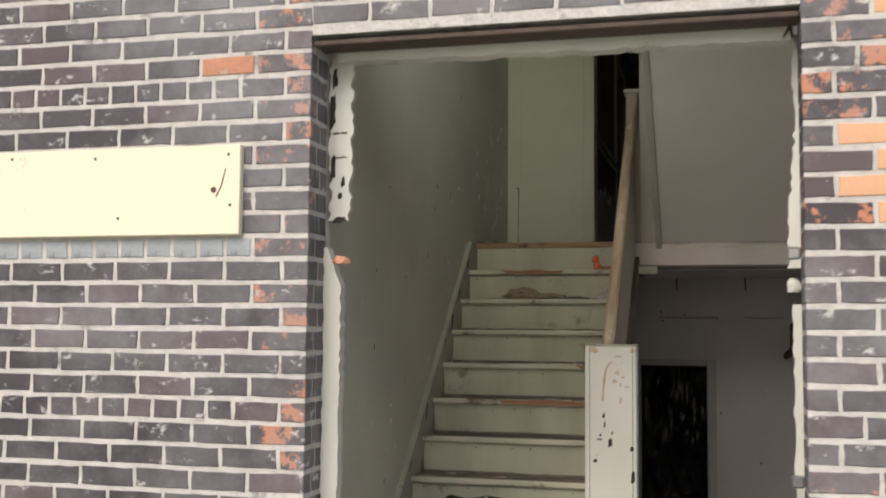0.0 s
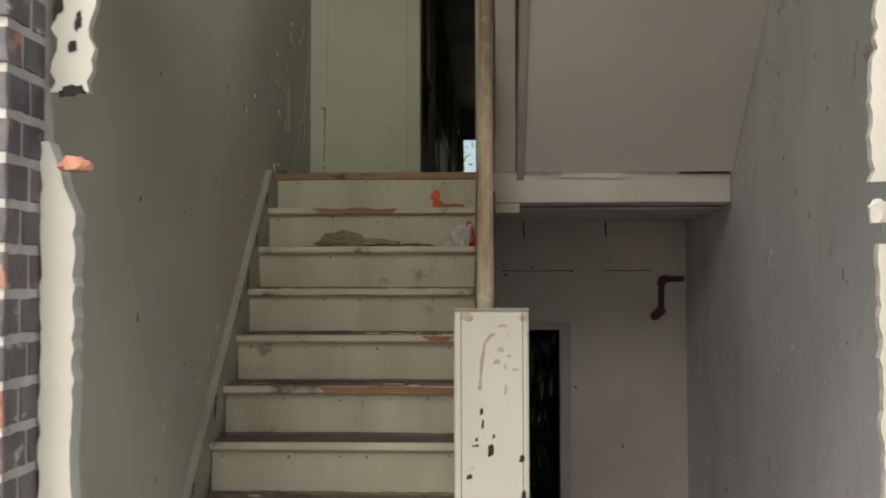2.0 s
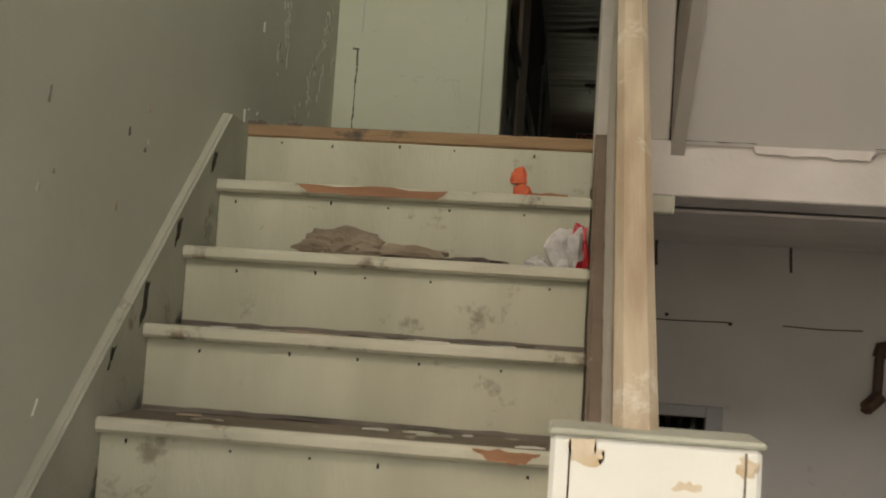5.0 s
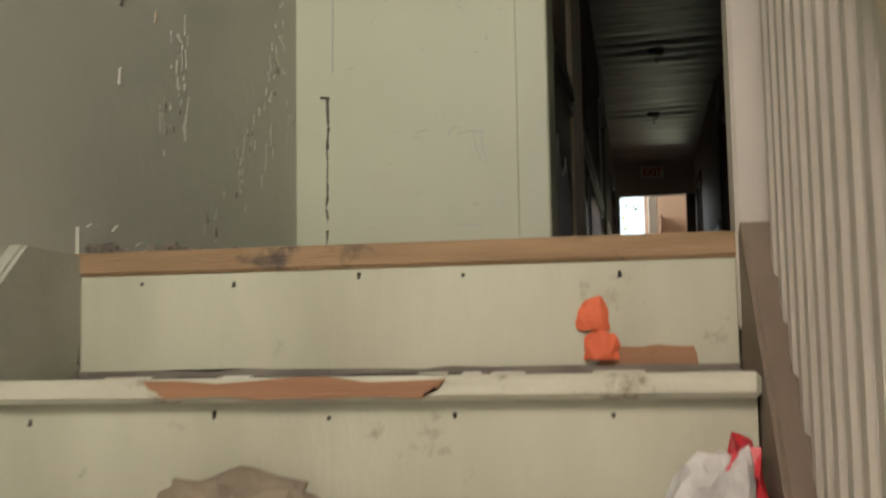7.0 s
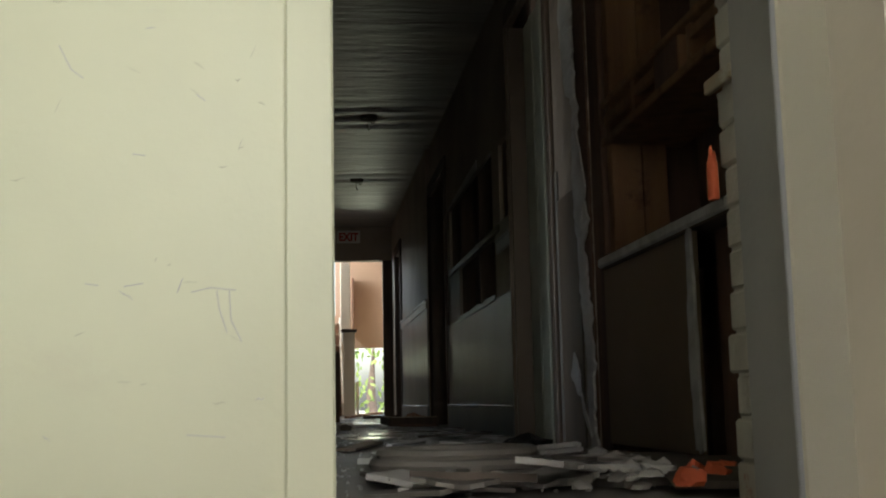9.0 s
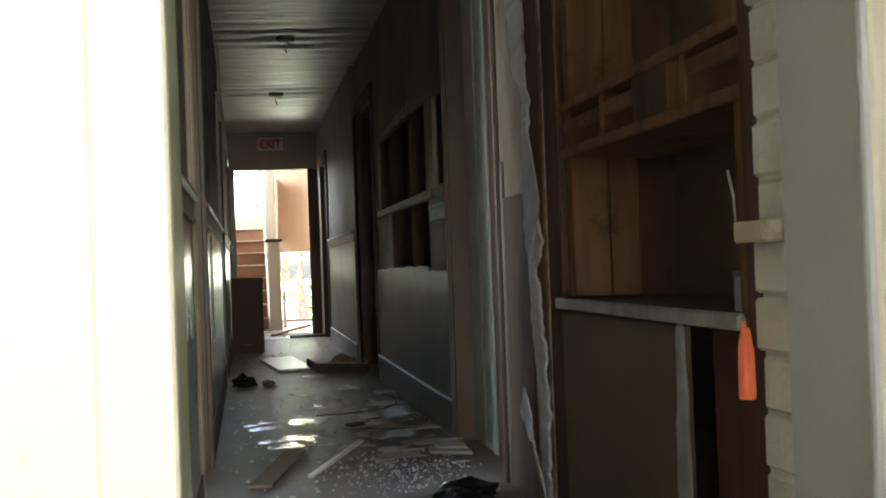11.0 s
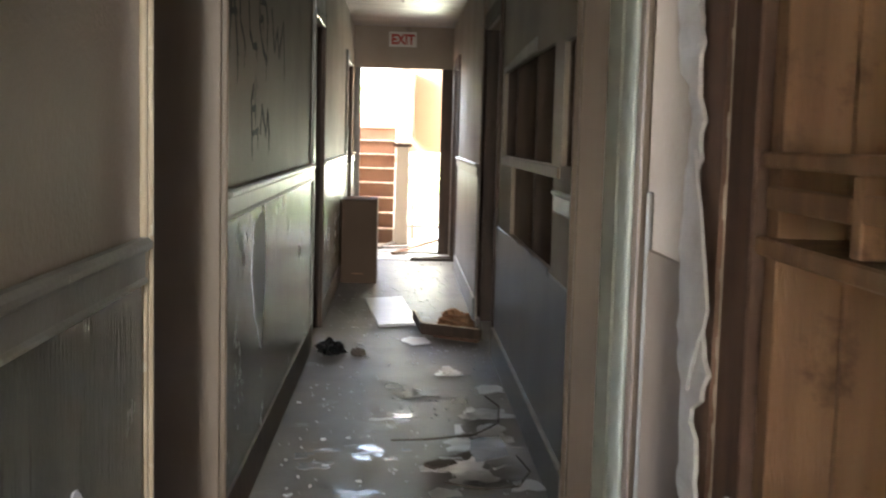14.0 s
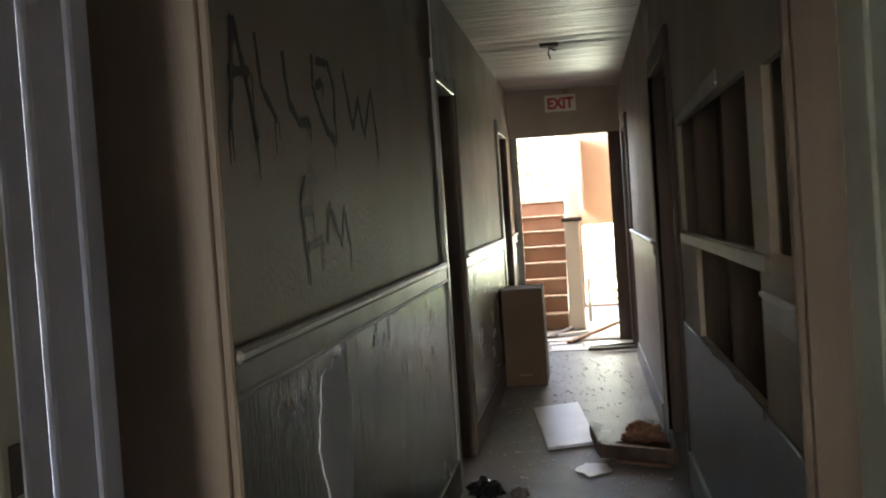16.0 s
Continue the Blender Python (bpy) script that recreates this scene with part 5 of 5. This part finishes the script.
for k in range(3, 11):
    y, z = TOPY - (11 - k) * RUN, k * RISE
    part("dirt_line", plate(ragged([(SX0, z - 0.001), (SX1, z - 0.001), (SX1, z + 0.008), (SX0, z + 0.009)], 1100 + k, 0.004, 22), "y", y + RUN - 0.004, y + RUN - 0.001), SC_D, dirt)
    for i in range(0 if k == 5 else 7):
        x, yy, w = rnd.uniform(SX0 + 0.05, SX1 - 0.05), y + rnd.uniform(0.02, RUN - 0.04), rnd.uniform(0.008, 0.04)
        part("flake", plate(ragged([(x - w, yy - 0.012), (x + w, yy - 0.008), (x + w * 0.6, yy + 0.012), (x - w * 0.7, yy + 0.01)], 1200 + 10 * k + i, 0.006, 3), "z", z - 0.001, z + 0.002), rnd.choice((SC_P, NOSE, SC_B, DKCHIP)), dirt)

# ---- things in the corridor ----
box = base("cardboard_box", (-0.68, 18.4, LZ), "tall closed brown cardboard box on the floor", "cardboard box")
part("body", add_box(bmesh.new(), -0.84, -0.53, 18.05, 18.5, LZ, LZ + 0.72, 0.006), CARD, box)
part("flap", add_box(bmesh.new(), -0.838, -0.532, 18.052, 18.27, LZ + 0.722, LZ + 0.728, 0.002), CARD, box)
part("flap", add_box(bmesh.new(), -0.838, -0.532, 18.276, 18.498, LZ + 0.722, LZ + 0.73, 0.002), CARD, box)
part("tape", add_box(bmesh.new(), -0.84 + 0.1, -0.84 + 0.2, 18.047, 18.05, LZ + 0.08, LZ + 0.09), BARE, box)
pb = base("white_board", (-0.4, 16.5, LZ), "white glossy board lying flat on the floor", "board")
part("board", plate([(-0.594, 17.05), (-0.305, 17.2), (-0.19, 15.95), (-0.46, 15.84)], "z", LZ + 0.004, LZ + 0.02), PAPER, pb)
dr = base("wooden_crate", (0.05, 15.6, LZ), "broken dark wooden crate lying open", "crate")
part("bottom", plate([(-0.16, 15.65), (0.15, 15.45), (0.2, 15.85), (-0.08, 15.95)], "z", LZ + 0.006, LZ + 0.016), STUDD, dr)
part("side", beam(bmesh.new(), (-0.18, 15.62, LZ + 0.04), (0.19, 15.40, LZ + 0.04), 0.02, 0.075, 0.003), DKWOOD, dr)
part("side", beam(bmesh.new(), (0.19, 15.42, LZ + 0.04), (0.21, 15.9, LZ + 0.04), 0.02, 0.075, 0.003), DKWOOD, dr)
part("side", beam(bmesh.new(), (-0.18, 15.64, LZ + 0.04), (-0.22, 16.1, LZ + 0.05), 0.02, 0.06, 0.003), DKWOOD, dr)
part("edge_strip", beam(bmesh.new(), (-0.17, 15.61, LZ + 0.08), (0.18, 15.40, LZ + 0.08), 0.016, 0.006, 0.001), RAILW, dr, "pale strip along the top edge")
part("edge_strip", beam(bmesh.new(), (-0.18, 15.64, LZ + 0.083), (-0.22, 16.1, LZ + 0.083), 0.016, 0.006, 0.001), RAILW, dr, "pale strip along the top edge")
part("slat", beam(bmesh.new(), (-0.1, 15.5, LZ + 0.014), (0.17, 15.33, LZ + 0.014), 0.03, 0.018, 0.002), STUDD, dr)
rb = base("brown_rag", (0.05, 15.9, LZ), "brown crumpled cloth bundle beside the drawer", "cloth")
part("cloth", crumple((0.06, 16.0, LZ), (0.11, 0.16, 0.07), 81, 4, 0.4), BARE, rb)
for sd, (x, y, s) in enumerate(((-0.72, 14.95, 0.07), (-0.56, 14.9, 0.04))):
    d = base("dark_scrap", (x, y, LZ), "dark crumpled scrap by the wall", "scrap", "scraps")
    part("scrap", crumple((x, y, LZ), (s, s * 1.3, s * 0.9), 85 + sd, 3, 0.5), BLACKP if sd == 0 else DKCHIP, d)
pc = base("paper_sheet", (-0.23, 15.35, LZ), "torn white paper scrap on the floor", "paper")
part("sheet", plate(ragged([(-0.31, 15.35), (-0.24, 15.2), (-0.13, 15.3), (-0.16, 15.48), (-0.26, 15.5)], 87, 0.015, 4), "z", LZ + 0.003, LZ + 0.008), PAPER, pc)
rnd = random.Random(73)
for i, (x, y, w, d) in enumerate(((-0.42, 20.15, 0.16, 0.22), (-0.12, 20.35, 0.14, 0.18), (-0.5, 20.5, 0.1, 0.12), (-0.28, 20.0, 0.08, 0.1), (0.0, 20.9, 0.2, 0.2))):
    pc = base("paper_sheet", (x, y, LZ), "pale sheet of paper lying near the exit", "paper", "papers near the exit")
    part("sheet", plate(ragged([(x - w, y - d), (x + w, y - d * 0.8), (x + w * 0.9, y + d), (x - w * 0.9, y + d * 0.9)], 190 + i, 0.012, 5), "z", LZ + 0.002 + 0.002 * i + (0.018 if y > 20.6 else 0), LZ + 0.0035 + 0.002 * i + (0.018 if y > 20.6 else 0)), PAPER, pc)
for sd, (p, q, w, h, m) in enumerate((((-0.47, 11.38, 0.02), (-0.2, 12.15, 0.02), 0.025, 0.012, PAPER), ((-0.66, 11.3, 0.01), (-0.50, 12.05, 0.01), 0.09, 0.012, SHOE), ((-0.22, 19.75, 0.03), (0.2, 19.78, 0.03), 0.05, 0.03, DKWOOD), ((-0.2, 19.95, 0.02), (0.2, 20.0, 0.03), 0.05, 0.03, DKWOOD), ((-0.4, 20.4, 0.02), (0.1, 21.6, 0.06), 0.05, 0.025, STUD), ((-0.2, 12.7, 0.012), (0.02, 12.9, 0.012), 0.06, 0.015, DKCHIP), ((-0.7, 21.0, 0.015), (-0.1, 21.3, 0.02), 0.06, 0.02, PAPER), ((-0.6, 20.9, 0.02), (-0.3, 22.0, 0.02), 0.07, 0.02, DKCHIP))):
    d = base("loose_plank", ((p[0] + q[0]) / 2, (p[1] + q[1]) / 2, LZ), "loose splintered strip of wood lying on the floor", "plank", "loose planks")
    part("plank", beam(bmesh.new(), (p[0], p[1], LZ + p[2]), (q[0], q[1], LZ + q[2]), w, h, 0.002), m, d)

# rubble behind the doorway
heap = base("rubble_heap", (-0.2, 9.3, LZ), "low heap of plaster slabs and flat boards behind the doorway", "rubble")
rnd = random.Random(44)
for i in range(46):
    x, y = rnd.uniform(-0.55, 0.16), rnd.uniform(8.9, 10.4)
    w, d = rnd.uniform(0.05, 0.2), rnd.uniform(0.03, 0.12)
    bm = plate(ragged([(-w, -d), (w, -d * 0.7), (w * 0.8, d), (-w * 0.9, d * 0.8)], 500 + i, 0.015, 3), "z", 0, rnd.uniform(0.008, 0.02))
    hgt = rnd.uniform(0.0, 0.055) * max(0.2, 1 - abs(x + 0.15) * 1.6)
    bmesh.ops.transform(bm, matrix=Matrix.Translation((x, y, LZ + hgt + 0.004)) @ Euler((rnd.uniform(-0.12, 0.12), rnd.uniform(-0.12, 0.12), rnd.uniform(0, 6))).to_matrix().to_4x4(), verts=bm.verts)
    part("slab", bm, rnd.choice((CHIPS, CHIPS, DRYW, FLOORC, DKCHIP)), heap)
for i in range(70):
    x, y, sz = rnd.gauss(0.0, 0.11), rnd.uniform(8.95, 9.75), rnd.uniform(0.008, 0.03)
    if -0.6 < x < 0.17:
        part("lump", crumple((x, y, LZ + 0.055 * max(0, 1 - abs(x) * 5) * rnd.random()), (sz * 1.4, sz, sz * 0.8), 600 + i, 1, 0.6), rnd.choice((CHIPS, DRYW, DRYW, FLOORC)), heap)
for i, (r, z) in enumerate(((0.19, 0.02), (0.18, 0.05), (0.165, 0.075))):
    part("hose", tube([(-0.42 + r * 1.2 * math.cos(a * 0.2), 9.45 + r * math.sin(a * 0.2), LZ + z) for a in range(33)], 0.016, 8), FLOORC, heap, "coiled dusty grey hose")
for i, (x, y) in enumerate(((0.1, 8.95), (0.06, 9.0), (0.16, 9.05), (0.0, 8.85))):
    part("orange_lump", crumple((x, y, LZ + 0.02), (0.035, 0.03, 0.03), 560 + i, 2, 0.4), ORANGE, heap, "orange foam lump")

# chips strewn on the floor
bm = bmesh.new()
rnd = random.Random(99)
for i in range(1000):
    y = 9 + 12.5 * rnd.random() ** 1.2
    x = rnd.uniform(XL + 0.05, XR - 0.05)
    s = rnd.uniform(0.002, 0.008) * (2.4 if rnd.random() < 0.1 else 1)
    n, a0 = rnd.randint(3, 5), rnd.uniform(0, 6)
    lo = [bm.verts.new((x + s * rnd.uniform(0.6, 1.2) * math.cos(a0 + 6.283 * k / n), y + s * rnd.uniform(0.6, 1.2) * math.sin(a0 + 6.283 * k / n), LZ + 0.001)) for k in range(n)]
    top = [bm.verts.new((v.co.x, v.co.y, LZ + rnd.uniform(0.003, 0.009))) for v in lo]
    bm.faces.new(top)
    for k in range(n):
        bm.faces.new([lo[k - 1], lo[k], top[k], top[k - 1]])
tagged(part("plaster_chips", bm, CHIPS), "scattered pale plaster chips all over the floor", "debris", kind="stuff")
sheets = base("fallen_sheets", (-0.2, 12.5, LZ), "torn pale sheets of fallen ceiling paper", "debris")
for i in range(40):
    x, y = rnd.uniform(-0.6, 0.14), rnd.uniform(11.2, 14.6)
    if i % 4:
        x, y = rnd.uniform(-0.15, 0.17), rnd.uniform(11.5, 13.6)
    w, d = rnd.uniform(0.02, 0.05 + 0.1 * rnd.random()), rnd.uniform(0.02, 0.11)
    o = ragged([(x - w, y - d), (x + w, y - d * 0.6), (x + w * 0.7, y + d), (x - w * 0.8, y + d * 0.7)], 700 + i, 0.03, 4)
    part("sheet", plate(o, "z", LZ + 0.002 + 0.0006 * i, LZ + 0.0042 + 0.0006 * i), rnd.choice((CHIPS, PAPER, DRYW, FLOORC)), sheets)

GLINT = mat("glossy_glint_film", (0.42, 0.43, 0.45), (0.32, 0.33, 0.34), 5, 0.14, 0.5, fine=18)
# Small glossy plates added to carry the bright glints on the floor.
film = base("glint_film", (-0.5, 12.2, LZ), "small glossy pieces added for bright glints on the floor", "plastic film")
rnd = random.Random(31)
GLINTS = [(rnd.gauss(-0.52, 0.1), c + rnd.gauss(0, 0.07), rnd.uniform(0.012, 0.06), rnd.uniform(0.012, 0.05)) for c in (12.25, 12.3, 12.75, 12.75, 12.1) for _ in range(6)]
for i, (x, y, w, d) in enumerate(GLINTS + [(-0.05, 12.2, 0.1, 0.12), (0.05, 12.9, 0.07, 0.2), (-0.3, 13.4, 0.04, 0.06)]):
    part("film", plate(ragged([(x - w, y - d), (x + w, y - d * 0.5), (x + w * 0.8, y + d), (x - w, y + d * 0.6)], 1400 + i, 0.25 * min(w, d), 5), "z", LZ + 0.024 + 0.0002 * i, LZ + 0.026 + 0.0002 * i), GLINT, film)

# crumbled bluish plaster, a dark shoe-like lump, wires and a broken slab
bm = bmesh.new()
rnd = random.Random(45)
for i in range(900):
    x, y = rnd.gauss(-0.1, 0.15), rnd.gauss(11.5, 0.24)
    if not XL + 0.05 < x < XR - 0.03:
        continue
    s = 0.0015 + 0.007 * rnd.random() ** 3
    m = Matrix.Translation((x, y, LZ + s * 0.3)) @ Euler((rnd.uniform(0, 6), rnd.uniform(0, 6), 0)).to_matrix().to_4x4() @ Matrix.Diagonal((s * rnd.uniform(0.8, 2), s, s * rnd.uniform(0.25, 0.6), 1))
    bmesh.ops.create_icosphere(bm, subdivisions=1, radius=0.8, matrix=m)
tagged(part("plaster_crumble", bm, mat("bluish_plaster", (0.42, 0.44, 0.48), (0.30, 0.315, 0.34), 12, 0.7, 0.3)), "bluish crumbled plaster pile on the floor", "debris", kind="stuff")
lump = base("dark_lump", (0.04, 10.9, LZ), "black crumpled lump by the broken wall", "scrap")
part("lump", crumple((0.04, 10.9, LZ), (0.1, 0.08, 0.05), 46, 3, 0.4), BLACKP, lump)
slab = base("broken_slab", (0.17, 11.9, LZ), "pale broken board at the foot of the casing", "board")
part("slab", plate(ragged([(0.06, 11.8), (0.225, 11.72), (0.225, 12.05), (0.1, 12.1)], 47, 0.012, 5), "z", LZ + 0.001, LZ + 0.012), CHIPS, slab)
part("slab", plate(ragged([(0.1, 11.85), (0.22, 11.8), (0.215, 12.0), (0.12, 12.02)], 48, 0.012, 5), "z", LZ + 0.013, LZ + 0.022), DRYW, slab)
for i, pts in enumerate(([(-0.35, 13.0), (-0.2, 13.02), (0.0, 13.1), (0.12, 13.3), (0.15, 13.6), (0.1, 13.8)], [(-0.15, 12.45), (0.0, 12.38), (0.12, 12.42), (0.18, 12.6), (0.15, 12.8)])):
    wi = base("loose_wire", (pts[0][0], pts[0][1], LZ), "thin dark wire curled on the floor", "wire", "loose wires")
    part("wire", tube([(x, y, LZ + 0.03) for x, y in pts], 0.004, 6), DKCHIP, wi)

# ---- back stair hall ----
bs = base("back_staircase", (-0.7, 21.6, LZ), "brown wooden back stairs with pale worn nosings", "staircase")
for k in range(8):
    y, z = 21.75 + k * 0.22, LZ + k * 0.175
    part("riser", add_box(bmesh.new(), -1.55, -0.42, y, y + 0.02, z, z + 0.155, 0.002), STEPB, bs)
    part("tread", add_box(bmesh.new(), -1.55, -0.42, y + 0.012, y + 0.24, z + 0.155, z + 0.175, 0.004), STEPB, bs)
    part("nosing", add_box(bmesh.new(), -1.55, -0.42, y - 0.02, y + 0.01, z + 0.157, z + 0.176, 0.004), RAILW, bs, "pale worn nosing")
part("side_string", plate([(21.7, LZ), (23.6, LZ), (23.6, LZ + 1.5), (21.7, LZ + 0.2)], "x", -0.415, -0.39), PLASTERW, bs)
tagged(block("floor_back_landing", -1.55, -0.42, 23.53, 24.19, LZ + 1.2, LZ + 1.4, STEPB, bevel=0.004), "brown upper landing of the back stairs", "landing", kind="structure")
bp = base("back_newel", (-0.32, 21.7, LZ), "pale carved newel post with a dark cap", "newel post")
part("shaft", add_box(bmesh.new(), -0.40, -0.24, 21.62, 21.75, LZ, LZ + 1.16, 0.01), PLASTERW, bp)
part("cap", add_box(bmesh.new(), -0.43, -0.21, 21.59, 21.78, LZ + 1.16, LZ + 1.2, 0.01), DKWOOD, bp)
for i in range(1):
    part("spindle", add_box(bmesh.new(), -0.2, -0.16, 22.4, 22.43, LZ, LZ + 0.5, 0.004), PLASTERW, bp)
post = base("back_post", (-0.3, 22.6, 3.2), "tall pale post behind the newel", "post")
part("post", add_box(bmesh.new(), -0.40, -0.25, 23.0, 23.12, LZ + 0.02, 5.0, 0.01), PLASTERW, post)
part("crack", add_box(bmesh.new(), -0.19, -0.165, 23.9, 24.19, 3.3, 4.2), STEPB, post)

# ---- greenery outside the back opening ----
rnd = random.Random(17)
for t, (tx, ty, th) in enumerate(((0.4, 30.0, 4.5), (-1.6, 33.0, 6.0), (2.6, 32.0, 5.0))):
    tree = base("tree", (tx, ty, -0.1), "leafy green tree behind the building", "tree", "trees behind")
    part("trunk", tube([(tx, ty, -0.1), (tx + 0.1, ty, 1.2), (tx, ty + 0.1, 2.4), (tx + 0.1, ty, th - 0.6)], [0.16, 0.13, 0.1, 0.04], 10), BARK, tree)
    verts, faces = [], []
    for i in range(2600):
        v = Vector((rnd.gauss(0, 1), rnd.gauss(0, 1), rnd.gauss(0, 1))).normalized() * rnd.uniform(0.35, 1.0)
        c = Vector((tx + v.x * 2.0, ty + v.y * 1.6, th * 0.52 + v.z * th * 0.5))
        if noise.noise(c * 0.9) < -0.1:
            continue
        q = Euler((rnd.uniform(0, 6), rnd.uniform(0, 6), rnd.uniform(0, 6))).to_matrix()
        s, b0 = rnd.uniform(0.05, 0.1), len(verts)
        verts += [c + q @ Vector(p) * s for p in ((-1, 0, 0), (0, -0.5, 0.1), (1, 0, 0), (0, 0.5, 0.1))]
        faces.append((b0, b0 + 1, b0 + 2, b0 + 3))
    me = bpy.data.meshes.new("crown")
    me.from_pydata(verts, [], faces)
    me.materials.append(LEAF)
    cr = new("crown", me)
    cr.parent, cr.matrix_parent_inverse = tree, tree.matrix_basis.inverted()

# ---- bricks of the facade, last ----
def brick_mesh(length, seed, material):
    """A worn brick face: uneven outline, a narrow sloped arris and sides into the mortar."""
    rnd, h, n = random.Random(seed), 0.0315, 5 if length > 0.12 else 3
    ring = [(-length / 2 + length * i / n, -h) for i in range(n)] + [(length / 2, -h), (length / 2, 0)] + [(length / 2 - length * i / n, h) for i in range(n)] + [(-length / 2, h), (-length / 2, 0)]
    ring = [(u + rnd.uniform(-0.0025, 0.0025), v + rnd.uniform(-0.0022, 0.0022)) for u, v in ring]
    bm = bmesh.new()
    front = [bm.verts.new((u * (1 - 0.006 / length), rnd.uniform(0, 0.0008), v * 0.93)) for u, v in ring]
    mid = [bm.verts.new((u, 0.003, v)) for u, v in ring]
    back = [bm.verts.new((u, 0.02, v)) for u, v in ring]
    bm.faces.new(front)
    for p, q in ((front, mid), (mid, back)):
        for k in range(len(p)):
            bm.faces.new([p[k - 1], p[k], q[k], q[k - 1]])
    bm.faces.new(back)
    bmesh.ops.triangulate(bm, faces=[f for f in bm.faces if len(f.verts) > 4])
    return mesh_of("brick", bm, material)


PAINTED_BRICK = mat("blue_grey_painted_brick", (0.38, 0.41, 0.43), (0.27, 0.29, 0.31), 8, 0.6, 0.3, (0.13, 0.12, 0.125), 0.34, 9)
FRESH_BRICK = mat("peach_new_brick", (0.72, 0.42, 0.26), (0.66, 0.37, 0.22), 5, 0.85, 0.15)
LENGTHS = {"stretcher": 0.2035, "header": 0.0905, "bat": 0.159, "closer": 0.055}
FACES = {(kind, m.name): [brick_mesh(L, 31 * i + 7 * len(kind), m) for i in range(5)] for kind, L in LENGTHS.items() for m in (BRICK, BRICK_CHIP, BRICK_O, PAINTED_BRICK, FRESH_BRICK)}
rnd = random.Random(2)
COURSE, JOINT, Z0 = 0.0817, 0.014, 1.753
far = {m.name: bmesh.new() for m in (BRICK, BRICK_O)}


def lay(kind, m, x, z):
    """One brick centred at x: an object of its own near the doorway, else part of the joined rest."""
    me = rnd.choice(FACES[kind, m.name])
    place = Matrix.Translation((x, BY + rnd.uniform(-0.0012, 0.0018), z + rnd.uniform(-0.002, 0.002))) @ Euler((rnd.uniform(-0.012, 0.012), rnd.uniform(-0.006, 0.006), rnd.uniform(-0.008, 0.008))).to_matrix().to_4x4()
    if -2.55 < x < 0.8 and 0.7 < z < 2.75:
        ob = new("brick", me)
        ob.parent = brick_wall
        ob.matrix_basis = place
    else:
        bm = far[m.name if m.name in far else BRICK.name]
        tmp = me.copy()
        tmp.transform(place)
        bm.from_mesh(tmp)
        bpy.data.meshes.remove(tmp)


for k in range(-23, 14):
    z = Z0 + k * COURSE
    header_course = k % 7 == 0
    for side in ((-1, 1) if z - 0.04 < DT else (-1, 0, 1)):
        x, end, d = {-1: (DL, -3.6, -1), 1: (DR, 1.6, 1), 0: (DL, DR, 1)}[side]
        n = 0
        while (end - x) * d > 0.06:
            kind = "stretcher"
            if side == -1:
                if header_course and k == 0:
                    kind = "stretcher" if n == 0 else "header"
                elif header_course:
                    kind = "bat" if n == 1 else "header"
                elif n == 0 and k % 2:
                    kind = "header"
            elif side == 1:
                if header_course and k:
                    kind = "bat" if n == 0 else "header"
                elif n == 0 and k % 2 == 0:
                    kind = "header"
            elif n == 0 and k % 2:
                kind = "header"
            if side == 0 and (end - x) < LENGTHS[kind]:
                kind = "closer"
            L = LENGTHS[kind]
            m = BRICK
            if side == -1 and n == 0:
                m = BRICK_CHIP if rnd.random() < 0.75 else BRICK
            elif side == -1 and k == 0:
                m = PAINTED_BRICK
            elif side == -1 and k == 8 and n == 1:
                m = BRICK_O
            elif side == 1 and (k, n) in ((2, 1), (2, 2), (4, 1), (4, 2), (1, 1), (3, 1), (9, 1), (9, 2)):
                m = FRESH_BRICK
            elif side == 1 and (k > 0 or k in (-9, -14)):
                m = BRICK_CHIP if rnd.random() < 0.65 else BRICK
            lay(kind, m, x + d * (L / 2 + 0.001), z)
            x += d * (L + JOINT)
            n += 1
for k in range(-20, 9):
    for x, turn in ((DL, 90), (DR, -90)):
        for kind, y in (("header", 0.052), ("closer", 0.138)) if k % 2 else (("closer", 0.034), ("header", 0.121)):
            ob = new("brick", rnd.choice(FACES[kind, BRICK.name if rnd.random() < 0.8 else BRICK_CHIP.name]))
            ob.parent = brick_wall
            ob.matrix_basis = Matrix.Translation((x, BY + y, Z0 + k * COURSE)) @ Matrix.Rotation(radians(turn), 4, "Z")
for nm, bm in far.items():
    rest = tagged(part("brickwork", bm, bpy.data.materials[nm], brick_wall), kind="stuff")
